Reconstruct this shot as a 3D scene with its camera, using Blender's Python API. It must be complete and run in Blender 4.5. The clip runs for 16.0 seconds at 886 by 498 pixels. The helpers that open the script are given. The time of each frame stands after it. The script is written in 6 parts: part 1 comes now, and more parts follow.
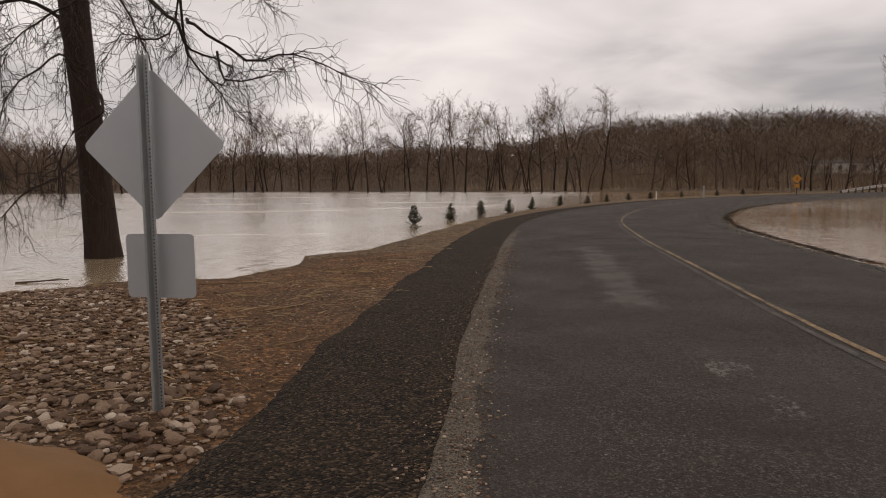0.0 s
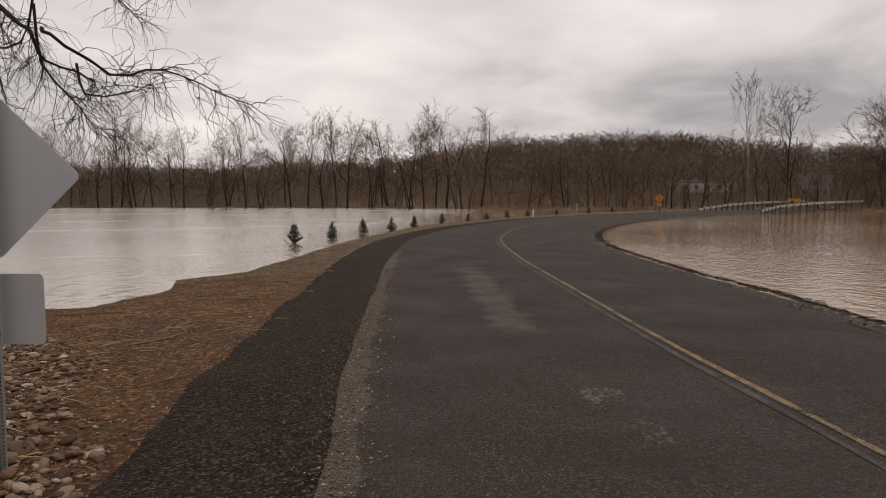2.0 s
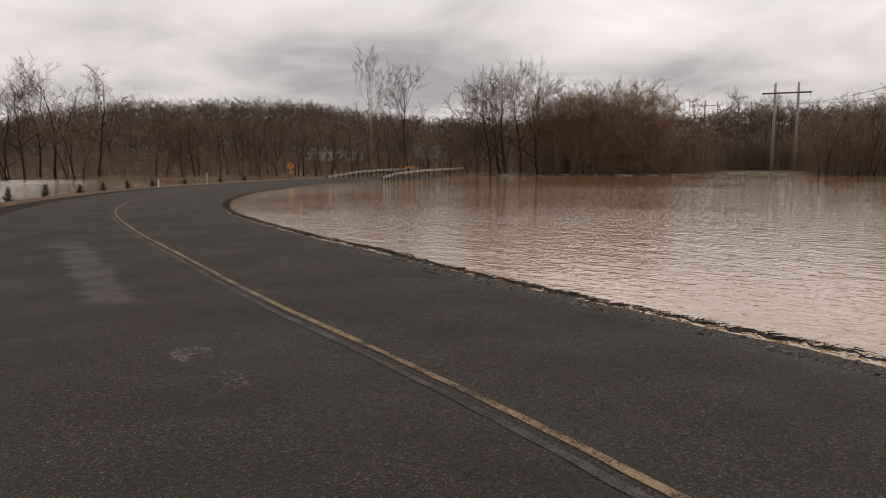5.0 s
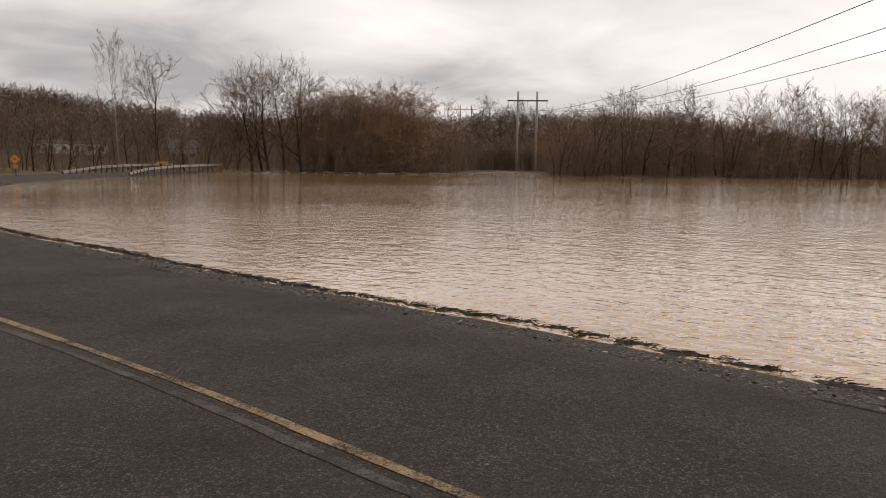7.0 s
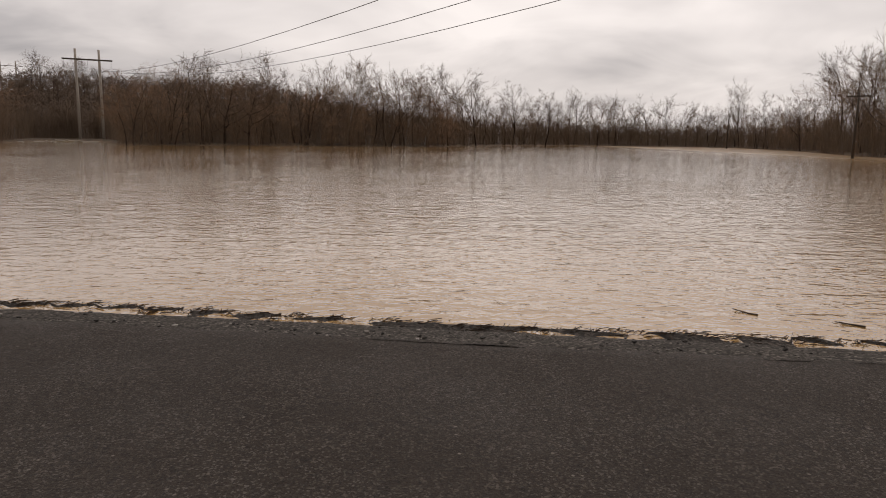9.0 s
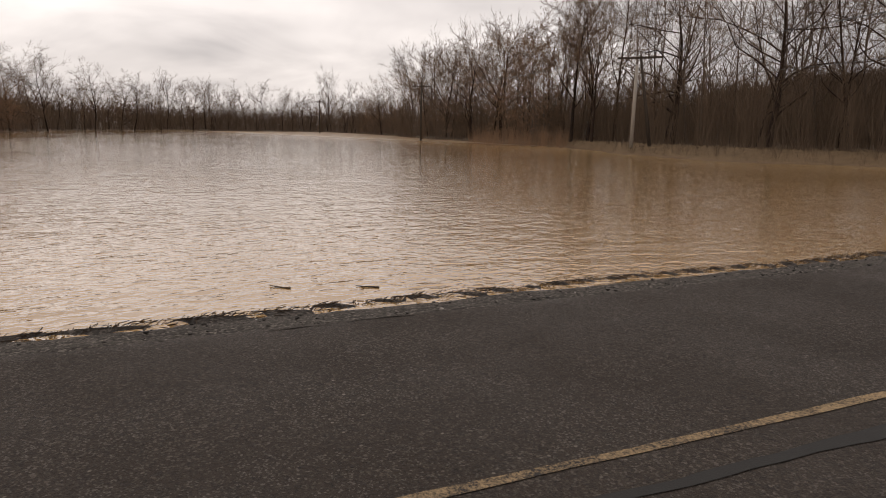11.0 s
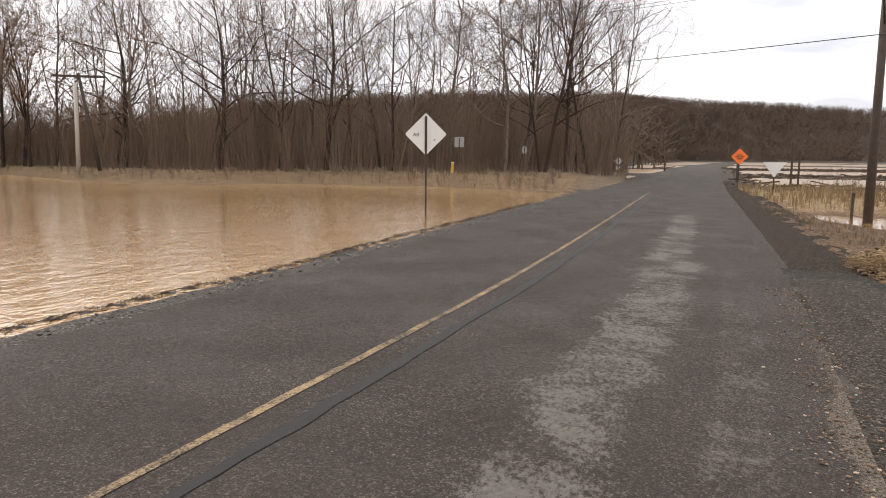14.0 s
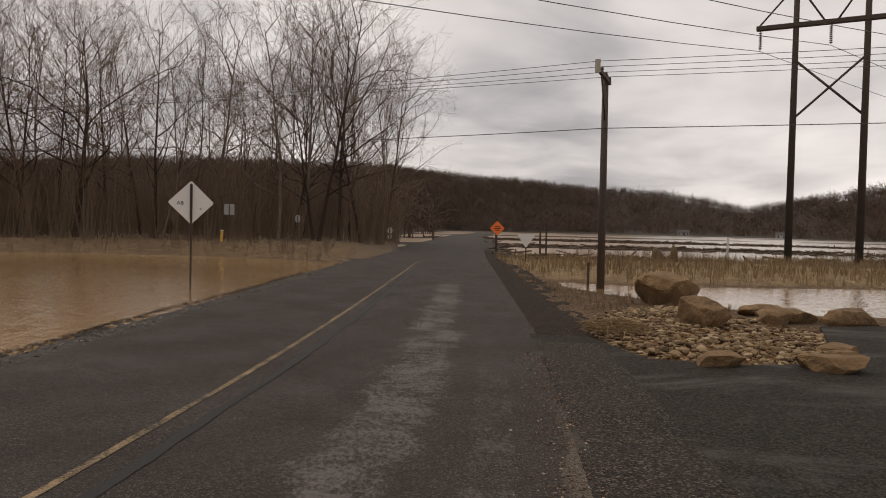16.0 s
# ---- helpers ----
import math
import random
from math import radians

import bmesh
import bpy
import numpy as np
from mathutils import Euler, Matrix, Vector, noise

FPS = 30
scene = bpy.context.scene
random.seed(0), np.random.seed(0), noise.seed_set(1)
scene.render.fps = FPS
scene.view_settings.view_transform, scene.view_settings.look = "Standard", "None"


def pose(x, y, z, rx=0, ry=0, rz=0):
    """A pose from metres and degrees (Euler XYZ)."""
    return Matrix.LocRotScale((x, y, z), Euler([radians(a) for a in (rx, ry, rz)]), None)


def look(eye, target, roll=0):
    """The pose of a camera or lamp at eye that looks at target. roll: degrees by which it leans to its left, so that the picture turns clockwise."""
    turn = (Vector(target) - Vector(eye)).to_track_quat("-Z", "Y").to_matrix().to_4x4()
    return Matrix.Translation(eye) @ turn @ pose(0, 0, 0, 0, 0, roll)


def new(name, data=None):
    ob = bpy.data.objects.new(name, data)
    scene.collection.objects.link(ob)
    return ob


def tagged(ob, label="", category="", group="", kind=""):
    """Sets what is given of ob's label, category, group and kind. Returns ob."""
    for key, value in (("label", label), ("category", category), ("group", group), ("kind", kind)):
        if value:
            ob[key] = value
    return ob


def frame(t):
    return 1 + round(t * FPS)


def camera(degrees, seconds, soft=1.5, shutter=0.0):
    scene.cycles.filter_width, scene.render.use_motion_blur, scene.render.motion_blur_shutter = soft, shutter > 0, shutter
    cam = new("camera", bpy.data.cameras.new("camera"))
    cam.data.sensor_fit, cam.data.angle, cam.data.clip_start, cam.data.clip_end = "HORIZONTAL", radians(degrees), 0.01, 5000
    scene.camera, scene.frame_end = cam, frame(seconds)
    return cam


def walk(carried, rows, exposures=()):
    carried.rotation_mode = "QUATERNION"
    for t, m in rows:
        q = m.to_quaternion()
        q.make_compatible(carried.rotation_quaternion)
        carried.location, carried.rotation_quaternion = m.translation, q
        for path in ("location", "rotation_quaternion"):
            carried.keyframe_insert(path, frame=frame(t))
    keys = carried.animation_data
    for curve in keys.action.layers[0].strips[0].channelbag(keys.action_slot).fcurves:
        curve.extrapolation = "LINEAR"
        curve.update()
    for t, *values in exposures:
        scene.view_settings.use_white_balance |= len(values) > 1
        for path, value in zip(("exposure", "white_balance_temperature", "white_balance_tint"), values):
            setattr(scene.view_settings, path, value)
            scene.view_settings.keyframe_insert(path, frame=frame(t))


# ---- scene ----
cam = camera(64.98, 16.0, soft=1.0)

PATH = [
    (0, (0.514, 0.120, 1.504), (0.8167, 10.0695, 0.5428), -0.42),
    (0.5, (0.504, 0.152, 1.545), (0.7617, 10.1130, 0.7054), 0.52),
    (1, (0.504, 0.165, 1.588), (1.1430, 10.0936, 0.5837), -0.02),
    (1.5, (0.491, 0.174, 1.624), (1.6857, 10.0640, 0.7538), 0.42),
    (2, (0.542, 0.204, 1.634), (2.5128, 9.9796, 0.8915), -0.04),
    (2.5, (0.563, 0.199, 1.630), (3.4260, 9.7529, 0.8986), 0.40),
    (3, (0.624, 0.173, 1.623), (4.1132, 9.5192, 0.9337), 0.24),
    (3.5, (0.677, 0.108, 1.626), (5.0701, 9.0671, 0.9682), 0.32),
    (4, (0.756, 0.068, 1.616), (5.9365, 8.5777, 0.7533), -0.11),
    (4.2, (0.776, 0.023, 1.619), (6.3334, 8.2830, 0.6787), 0.07),
    (6.3, (0.805, -1.062, 1.596), (8.4852, 5.1901, 0.2074), -0.28),
    (6.5, (0.786, -1.084, 1.597), (8.7875, 4.7595, 0.2419), 0.27),
    (7, (0.766, -1.114, 1.609), (9.3191, 3.9216, 0.3881), 0.67),
    (7.5, (0.800, -1.136, 1.602), (9.9491, 2.6940, 0.3251), 1.21),
    (8, (0.828, -1.152, 1.601), (10.4020, 1.3814, 0.2127), 1.33),
    (8.5, (0.841, -1.189, 1.598), (10.7007, -0.4031, 0.1230), 1.26),
    (8.7, (0.827, -1.227, 1.598), (10.7060, -0.9861, 0.0693), 1.01),
    (10.8, (0.578, -2.113, 1.582), (9.1439, -6.9932, -0.0908), 1.26),
    (11, (0.595, -2.137, 1.573), (8.7316, -7.6903, -0.1454), 0.90),
    (11.5, (0.651, -2.230, 1.534), (7.6049, -9.2059, -0.1919), 0.31),
    (12, (0.613, -2.301, 1.567), (6.3702, -10.3075, -0.0926), -0.06),
    (12.5, (0.502, -2.324, 1.595), (5.2122, -11.0043, 0.0250), -0.11),
    (13, (0.465, -2.294, 1.589), (4.5200, -11.3296, 0.2076), -0.40),
    (13.5, (0.453, -2.294, 1.605), (4.0439, -11.5324, 0.2792), -0.82),
    (14, (0.399, -2.352, 1.589), (2.7281, -11.9875, 0.2772), 0.46),
    (14.5, (0.366, -2.345, 1.589), (1.3657, -12.2234, 0.3968), 0.43),
    (15, (0.336, -2.312, 1.597), (0.3810, -12.2603, 0.5818), 0.74),
    (15.5, (0.317, -2.220, 1.631), (-0.2318, -12.1806, 0.9282), 1.00),
    (16, (0.293, -2.236, 1.695), (-0.5262, -12.1973, 1.3929), 1.26),
]
walk(cam, [(t, look(eye, target, roll)) for t, eye, target, roll in PATH],
     [(0, -0.03, 7050, 17), (4.2, -0.03, 7000, 16), (6.3, 0.18, 7000, 16), (7.5, 0.18, 7000, 16), (8.1, 0.16, 7000, 16), (8.7, -0.12, 7000, 16),
      (10.8, 0.0, 7050, 16), (11.5, 0.30, 7000, 16), (12.5, 0.98, 6750, 14), (13.5, 1.32, 6600, 12), (14.0, 1.24, 6550, 12),
      (14.7, 1.04, 6600, 13), (15.2, 0.50, 6850, 15), (16, 0.04, 7050, 15)])

# ---- light ----
SUN_AZ, SUN_EL = 110.0, 58.0
WATER = -0.22

world = bpy.data.worlds.new("overcast_sky")
scene.world = world
world.use_nodes = True
wn, wl = world.node_tree.nodes, world.node_tree.links
wn.clear()


def wnode(kind, **sets):
    n = wn.new(kind)
    for key, value in sets.items():
        n.inputs[key.replace("_", " ")].default_value = value
    return n


def wmath(op, a, b=None):
    n = wn.new("ShaderNodeMath")
    n.operation = op
    for k, v in enumerate((a, b)):
        if v is None:
            continue
        if isinstance(v, (int, float)):
            n.inputs[k].default_value = v
        else:
            wl.new(v, n.inputs[k])
    return n.outputs[0]


sky = wn.new("ShaderNodeTexSky")
sky.sky_type = "NISHITA"
sky.sun_disc = False
sky.sun_elevation = radians(SUN_EL)
sky.sun_rotation = radians(SUN_AZ)
sky.dust_density = 3.0
coord = wn.new("ShaderNodeTexCoord")
split = wn.new("ShaderNodeSeparateXYZ")
wl.new(coord.outputs["Generated"], split.inputs[0])
lift = wmath("ADD", wmath("ABSOLUTE", split.outputs["Z"]), 0.20)
plan = wn.new("ShaderNodeCombineXYZ")
wl.new(wmath("DIVIDE", split.outputs["X"], lift), plan.inputs[0])
wl.new(wmath("DIVIDE", split.outputs["Y"], lift), plan.inputs[1])
big = wnode("ShaderNodeTexNoise", Scale=0.55, Detail=4.0, Roughness=0.5, Distortion=0.2)
wl.new(plan.outputs[0], big.inputs["Vector"])
cloud = wn.new("ShaderNodeValToRGB")
cloud.color_ramp.elements[0].position, cloud.color_ramp.elements[0].color = 0.36, (0.34, 0.345, 0.365, 1)
cloud.color_ramp.elements[1].position, cloud.color_ramp.elements[1].color = 0.66, (0.96, 0.953, 0.945, 1)
mid = cloud.color_ramp.elements.new(0.48)
mid.color = (0.64, 0.636, 0.64, 1)
fine_cloud = wnode("ShaderNodeTexNoise", Scale=1.5, Detail=4.0, Roughness=0.55, Distortion=0.5)
wl.new(plan.outputs[0], fine_cloud.inputs["Vector"])
wl.new(wmath("ADD", wmath("MULTIPLY", big.outputs["Fac"], 0.72), wmath("MULTIPLY", fine_cloud.outputs["Fac"], 0.28)), cloud.inputs[0])
mix = wn.new("ShaderNodeMixRGB")
mix.inputs[0].default_value = 0.94
thin = wn.new("ShaderNodeMixRGB")
thin.blend_type = "MULTIPLY"
thin.inputs[0].default_value = 1.0
thin.inputs[2].default_value = (0.10, 0.10, 0.10, 1)
wl.new(sky.outputs[0], thin.inputs[1])
wl.new(thin.outputs[0], mix.inputs[1])
wl.new(cloud.outputs[0], mix.inputs[2])
back = wnode("ShaderNodeBackground", Strength=1.0)
glow = wn.new("ShaderNodeValToRGB")
glow.color_ramp.elements[0].position, glow.color_ramp.elements[0].color = 0.0, (1.13, 1.13, 1.13, 1)
glow.color_ramp.elements[1].position, glow.color_ramp.elements[1].color = 0.75, (0.92, 0.92, 0.92, 1)
wl.new(wmath("ABSOLUTE", split.outputs["Z"]), glow.inputs[0])
dome = wn.new("ShaderNodeMixRGB")
dome.blend_type = "MULTIPLY"
dome.inputs[0].default_value = 1.0
wl.new(mix.outputs[0], dome.inputs[1])
wl.new(glow.outputs[0], dome.inputs[2])
wl.new(dome.outputs[0], back.inputs[0])
wl.new(back.outputs[0], wn.new("ShaderNodeOutputWorld").inputs[0])

sun = new("sun", bpy.data.lights.new("sun", "SUN"))
sun.data.energy, sun.data.angle, sun.data.color = 0.8, radians(35), (1.0, 0.95, 0.88)
sun.matrix_world = look((60 * math.sin(radians(SUN_AZ)), 60 * math.cos(radians(SUN_AZ)), 60 * math.tan(radians(SUN_EL))), (0, 0, 0))


# ---- materials ----
class Mat:
    """A node material with short ways to add textures."""

    def __init__(self, name, rough=0.8, spec=0.5, metal=0.0):
        self.m = bpy.data.materials.new(name)
        self.m.use_nodes = True
        self.n, self.l = self.m.node_tree.nodes, self.m.node_tree.links
        self.b = self.n["Principled BSDF"]
        self.b.inputs["Roughness"].default_value = rough
        self.b.inputs["Specular IOR Level"].default_value = spec
        self.b.inputs["Metallic"].default_value = metal
        self.co = self.n.new("ShaderNodeTexCoord").outputs["Object"]

    def put(self, socket, value):
        if hasattr(value, "is_output"):
            self.l.new(value, socket)
        else:
            socket.default_value = value

    def scaled(self, by, source=None):
        n = self.n.new("ShaderNodeVectorMath")
        n.operation = "MULTIPLY"
        self.l.new(source or self.co, n.inputs[0])
        n.inputs[1].default_value = by
        return n.outputs[0]

    def noise(self, scale, detail=4.0, rough=0.55, vec=None, warp=0.0):
        n = self.n.new("ShaderNodeTexNoise")
        n.inputs["Scale"].default_value, n.inputs["Detail"].default_value = scale, detail
        n.inputs["Roughness"].default_value, n.inputs["Distortion"].default_value = rough, warp
        self.l.new(vec or self.co, n.inputs["Vector"])
        return n.outputs["Fac"]

    def cells(self, scale, vec=None, out="Distance", feature="F1"):
        n = self.n.new("ShaderNodeTexVoronoi")
        n.feature = feature
        n.inputs["Scale"].default_value = scale
        self.l.new(vec or self.co, n.inputs["Vector"])
        return n.outputs[out]

    def ramp(self, fac, *stops):
        n = self.n.new("ShaderNodeValToRGB")
        e = n.color_ramp.elements
        while len(e) < len(stops):
            e.new(0.5)
        for k, (p, c) in enumerate(stops):
            e[k].position = p
            e[k].color = (*c, 1) if isinstance(c, tuple) else (c, c, c, 1)
        self.l.new(fac, n.inputs[0])
        return n.outputs[0]

    def mix(self, fac, a, b, how="MIX"):
        n = self.n.new("ShaderNodeMixRGB")
        n.blend_type = how
        self.put(n.inputs[0], fac)
        for k, v in ((1, a), (2, b)):
            self.put(n.inputs[k], (*v, 1) if isinstance(v, tuple) and len(v) == 3 else v)
        return n.outputs[0]

    def math(self, op, a, b=0.0):
        n = self.n.new("ShaderNodeMath")
        n.operation = op
        self.put(n.inputs[0], a)
        self.put(n.inputs[1], b)
        return n.outputs[0]

    def bump(self, height, strength=0.5, distance=0.02, then=None):
        n = self.n.new("ShaderNodeBump")
        n.inputs["Strength"].default_value, n.inputs["Distance"].default_value = strength, distance
        self.l.new(height, n.inputs["Height"])
        if then:
            self.l.new(then, n.inputs["Normal"])
        self.l.new(n.outputs[0], self.b.inputs["Normal"])
        return n.outputs[0]

    def rand(self):
        return self.n.new("ShaderNodeObjectInfo").outputs["Random"]

    def island(self):
        return self.n.new("ShaderNodeNewGeometry").outputs["Random Per Island"]

    def attr(self, name, out="Color"):
        n = self.n.new("ShaderNodeAttribute")
        n.attribute_name = name
        return n.outputs[out]

    def color(self, value):
        self.put(self.b.inputs["Base Color"], (*value, 1) if isinstance(value, tuple) else value)
        return self

    def rough(self, value):
        self.put(self.b.inputs["Roughness"], value)
        return self


def plain(name, dark, light, scale=8.0, rough=0.8, metal=0.0, spec=0.4, bump=0.25, dist=0.01):
    """A mottled surface between two tones with fine relief."""
    m = Mat(name, rough, spec, metal)
    m.color(m.mix(m.noise(scale, 6, 0.65), dark, light))
    m.bump(m.noise(scale * 4, 4), bump, dist)
    return m.m


def bark_mat(name, dark, light):
    m = Mat(name, 0.9, 0.25)
    f = m.noise(6, 6, 0.7, m.scaled((3.0, 3.0, 0.5)))
    tone = m.ramp(f, (0.3, dark), (0.7, light))
    m.color(m.mix(m.rand(), tone, m.mix(0.35, tone, light), "MIX"))
    m.bump(m.noise(9, 5, 0.7, m.scaled((4.0, 4.0, 0.6))), 0.8, 0.03)
    return m.m


def twig_mat(name, a, b):
    m = Mat(name, 0.85, 0.3)
    m.color(m.mix(m.math("ADD", m.math("MULTIPLY", m.rand(), 0.6), m.math("MULTIPLY", m.island(), 0.4)), a, b))
    return m.m


BARK = bark_mat("bark_grey_brown", (0.060, 0.045, 0.034), (0.20, 0.152, 0.116))
BARK_DARK = bark_mat("bark_dark_wet", (0.016, 0.0095, 0.0068), (0.066, 0.041, 0.029))
BARK_WET = bark_mat("bark_black_wet", (0.011, 0.0065, 0.0046), (0.043, 0.026, 0.018))
BARK_PALE = bark_mat("bark_pale_sycamore", (0.16, 0.14, 0.12), (0.52, 0.49, 0.45))
TWIG = twig_mat("bare_twigs_brown", (0.080, 0.053, 0.035), (0.200, 0.136, 0.090))
TWIG_RED = twig_mat("bare_twigs_reddish", (0.150, 0.092, 0.055), (0.290, 0.185, 0.115))
TWIG_DARK = twig_mat("bare_twigs_dark", (0.020, 0.013, 0.010), (0.05, 0.032, 0.024))
BRUSH = twig_mat("brush_stems", (0.085, 0.058, 0.038), (0.215, 0.150, 0.100))
TWIG_HILL = twig_mat("bare_twigs_hill", (0.060, 0.041, 0.029), (0.150, 0.102, 0.070))
NEEDLE = twig_mat("spruce_needles", (0.026, 0.027, 0.015), (0.064, 0.060, 0.036))
REED = twig_mat("dead_grass", (0.150, 0.098, 0.047), (0.37, 0.255, 0.135))
DRY = twig_mat("dry_bank_grass", (0.085, 0.056, 0.030), (0.20, 0.138, 0.075))
STRAW = twig_mat("dead_straw", (0.13, 0.078, 0.038), (0.38, 0.265, 0.15))
DEBRIS = twig_mat("flood_debris", (0.022, 0.015, 0.010), (0.10, 0.066, 0.042))


def asphalt():
    m = Mat("road_asphalt", 0.8, 0.25)
    uv = m.attr("lane", "Vector")
    sep = m.n.new("ShaderNodeSeparateXYZ")
    m.l.new(uv, sep.inputs[0])
    u, v = sep.outputs[0], sep.outputs[1]
    grain = m.cells(64.0, out="Color")
    g = m.n.new("ShaderNodeSeparateColor")
    m.l.new(grain, g.inputs[0])
    base = m.mix(m.noise(0.5, 5, 0.6), (0.034, 0.0252, 0.0192), (0.053, 0.0394, 0.0300))
    base = m.mix(m.math("MULTIPLY", m.ramp(g.outputs[0], (0.80, 0.0), (0.98, 0.65)), m.ramp(m.noise(1.3, 5, 0.7), (0.40, 0.10), (0.66, 1.0))), base, (0.175, 0.148, 0.124))
    base = m.mix(m.ramp(m.noise(60.0, 3, 0.7), (0.48, 0.0), (0.70, 0.85)), base, (0.011, 0.010, 0.010))
    chips = m.n.new("ShaderNodeSeparateColor")
    m.l.new(m.cells(95.0, out="Color"), chips.inputs[0])
    base = m.mix(m.math("MULTIPLY", m.ramp(chips.outputs[0], (0.80, 0.0), (0.97, 0.75)), m.ramp(m.noise(0.8, 5, 0.7), (0.36, 0.25), (0.62, 1.0))), base, (0.16, 0.143, 0.128))
    base = m.mix(m.ramp(m.noise(24, 4, 0.7), (0.52, 0.0), (0.66, 0.6)), base, (0.014, 0.012, 0.011))
    crumb = m.n.new("ShaderNodeTexVoronoi")
    crumb.inputs["Scale"].default_value = 21.0
    m.l.new(m.co, crumb.inputs["Vector"])
    which = m.n.new("ShaderNodeSeparateColor")
    m.l.new(crumb.outputs["Color"], which.inputs[0])
    dots = m.math("MULTIPLY", m.ramp(crumb.outputs["Distance"], (0.13, 1.0), (0.24, 0.0)), m.ramp(which.outputs[0], (0.70, 0.0), (0.74, 1.0)))
    dots = m.math("MULTIPLY", dots, m.ramp(m.noise(0.9, 4, 0.65), (0.44, 0.10), (0.60, 1.0)))
    base = m.mix(dots, base, m.mix(which.outputs[1], (0.006, 0.005, 0.005), (0.24, 0.21, 0.18)))
    # silt dried in the wheel track
    def band(value, centre, half, soft):
        d = m.math("ABSOLUTE", m.math("SUBTRACT", value, centre))
        return m.ramp(m.math("DIVIDE", m.math("SUBTRACT", half + soft, d), soft), (0.0, 0.0), (1.0, 1.0))
    blot = m.math("ADD", m.math("MULTIPLY", m.noise(1.1, 6, 0.75, warp=0.6), 0.5), m.math("MULTIPLY", m.noise(26, 4, 0.85, m.scaled((1.0, 0.55, 1.0))), 0.5))
    track = m.math("MULTIPLY", band(m.math("ADD", u, m.math("MULTIPLY", m.noise(0.9, 4, 0.6), 0.5)), -1.58, 0.24, 0.95), band(v, -13.0, 8.5, 16.0))
    silt = m.ramp(m.math("ADD", blot, m.math("MULTIPLY", m.math("SUBTRACT", track, 1.0), 0.36)), (0.465, 0.0), (0.54, 0.85))
    base = m.mix(silt, base, m.mix(m.noise(30, 3), (0.085, 0.076, 0.066), (0.225, 0.205, 0.18)))
    front = m.math("MULTIPLY", band(u, -1.55, 0.15, 0.5), band(v, 12.0, 3.2, 2.0))
    thin = m.ramp(m.math("ADD", m.noise(1.7, 5, 0.7), m.math("MULTIPLY", m.math("SUBTRACT", front, 1.0), 0.5)), (0.30, 0.0), (0.55, 0.5))
    base = m.mix(thin, base, (0.155, 0.14, 0.125))
    small = m.math("MULTIPLY", band(u, -1.35, 0.15, 0.45), band(v, 5.3, 0.8, 1.2))
    crumbs = m.ramp(m.math("ADD", blot, m.math("MULTIPLY", m.math("SUBTRACT", small, 1.0), 0.5)), (0.52, 0.0), (0.58, 0.75))
    base = m.mix(crumbs, base, (0.20, 0.18, 0.16))
    second = m.math("MULTIPLY", band(u, -2.75, 0.15, 0.5), band(v, -9.0, 4.0, 5.0))
    flakes = m.ramp(m.math("ADD", blot, m.math("MULTIPLY", m.math("SUBTRACT", second, 1.0), 0.5)), (0.50, 0.0), (0.60, 0.7))
    base = m.mix(flakes, base, (0.15, 0.135, 0.118))
    # grit along the left edge
    edge = band(m.math("ADD", u, m.math("MULTIPLY", m.noise(1.1, 4, 0.6), 0.4)), -3.24, 0.12, 0.26)
    edge = m.math("MULTIPLY", edge, band(v, 6.0, 14.0, 10.0))
    grit = m.ramp(m.math("ADD", m.noise(58, 3, 0.85), m.math("MULTIPLY", m.math("SUBTRACT", edge, 1.0), 0.6)), (0.45, 0.0), (0.56, 0.9))
    base = m.mix(grit, base, (0.19, 0.155, 0.112))
    m.color(base)
    m.rough(m.ramp(m.noise(0.7, 5, 0.6), (0.3, 0.66), (0.7, 0.88)))
    m.bump(m.math("ADD", m.math("ADD", g.outputs[1], m.noise(140, 2)), m.math("MULTIPLY", m.noise(30, 4, 0.7), 1.6)), 1.0, 0.011)
    return m.m


def ground_mat():
    m = Mat("ground_cover", 0.9, 0.25)
    tone = m.attr("cover")
    base = m.mix(1.0, tone, m.ramp(m.noise(1.6, 6, 0.7), (0.25, 0.45), (0.75, 1.45)), "MULTIPLY")
    base = m.mix(1.0, base, m.ramp(m.noise(34, 6, 0.85), (0.3, 0.35), (0.7, 1.8)), "MULTIPLY")
    clod = m.n.new("ShaderNodeSeparateColor")
    m.l.new(m.cells(30.0, out="Color"), clod.inputs[0])
    base = m.mix(1.0, base, m.ramp(clod.outputs[0], (0.10, 0.55), (0.70, 1.0), (0.97, 2.1)), "MULTIPLY")
    m.color(base)
    m.bump(m.noise(35, 5, 0.75), 1.0, 0.04, m.bump(m.noise(3.0, 5, 0.65), 0.6, 0.12))
    return m.m


def gravel(name, dark, light, scale):
    m = Mat(name, 0.9, 0.15)
    c = m.n.new("ShaderNodeSeparateColor")
    m.l.new(m.cells(scale, out="Color"), c.inputs[0])
    base = m.mix(m.ramp(c.outputs[0], (0.30, 0.0), (0.84, 0.35), (0.97, 1.0)), dark, light)
    base = m.mix(m.ramp(m.noise(0.9, 5, 0.6), (0.35, 0.0), (0.7, 0.35)), base, m.mix(0.3, dark, light))
    m.color(base)
    h = m.cells(scale, out="Distance")
    m.bump(m.math("SUBTRACT", 1.0, h), 1.0, 0.012, m.bump(m.noise(5, 5, 0.6), 0.5, 0.05))
    return m.m


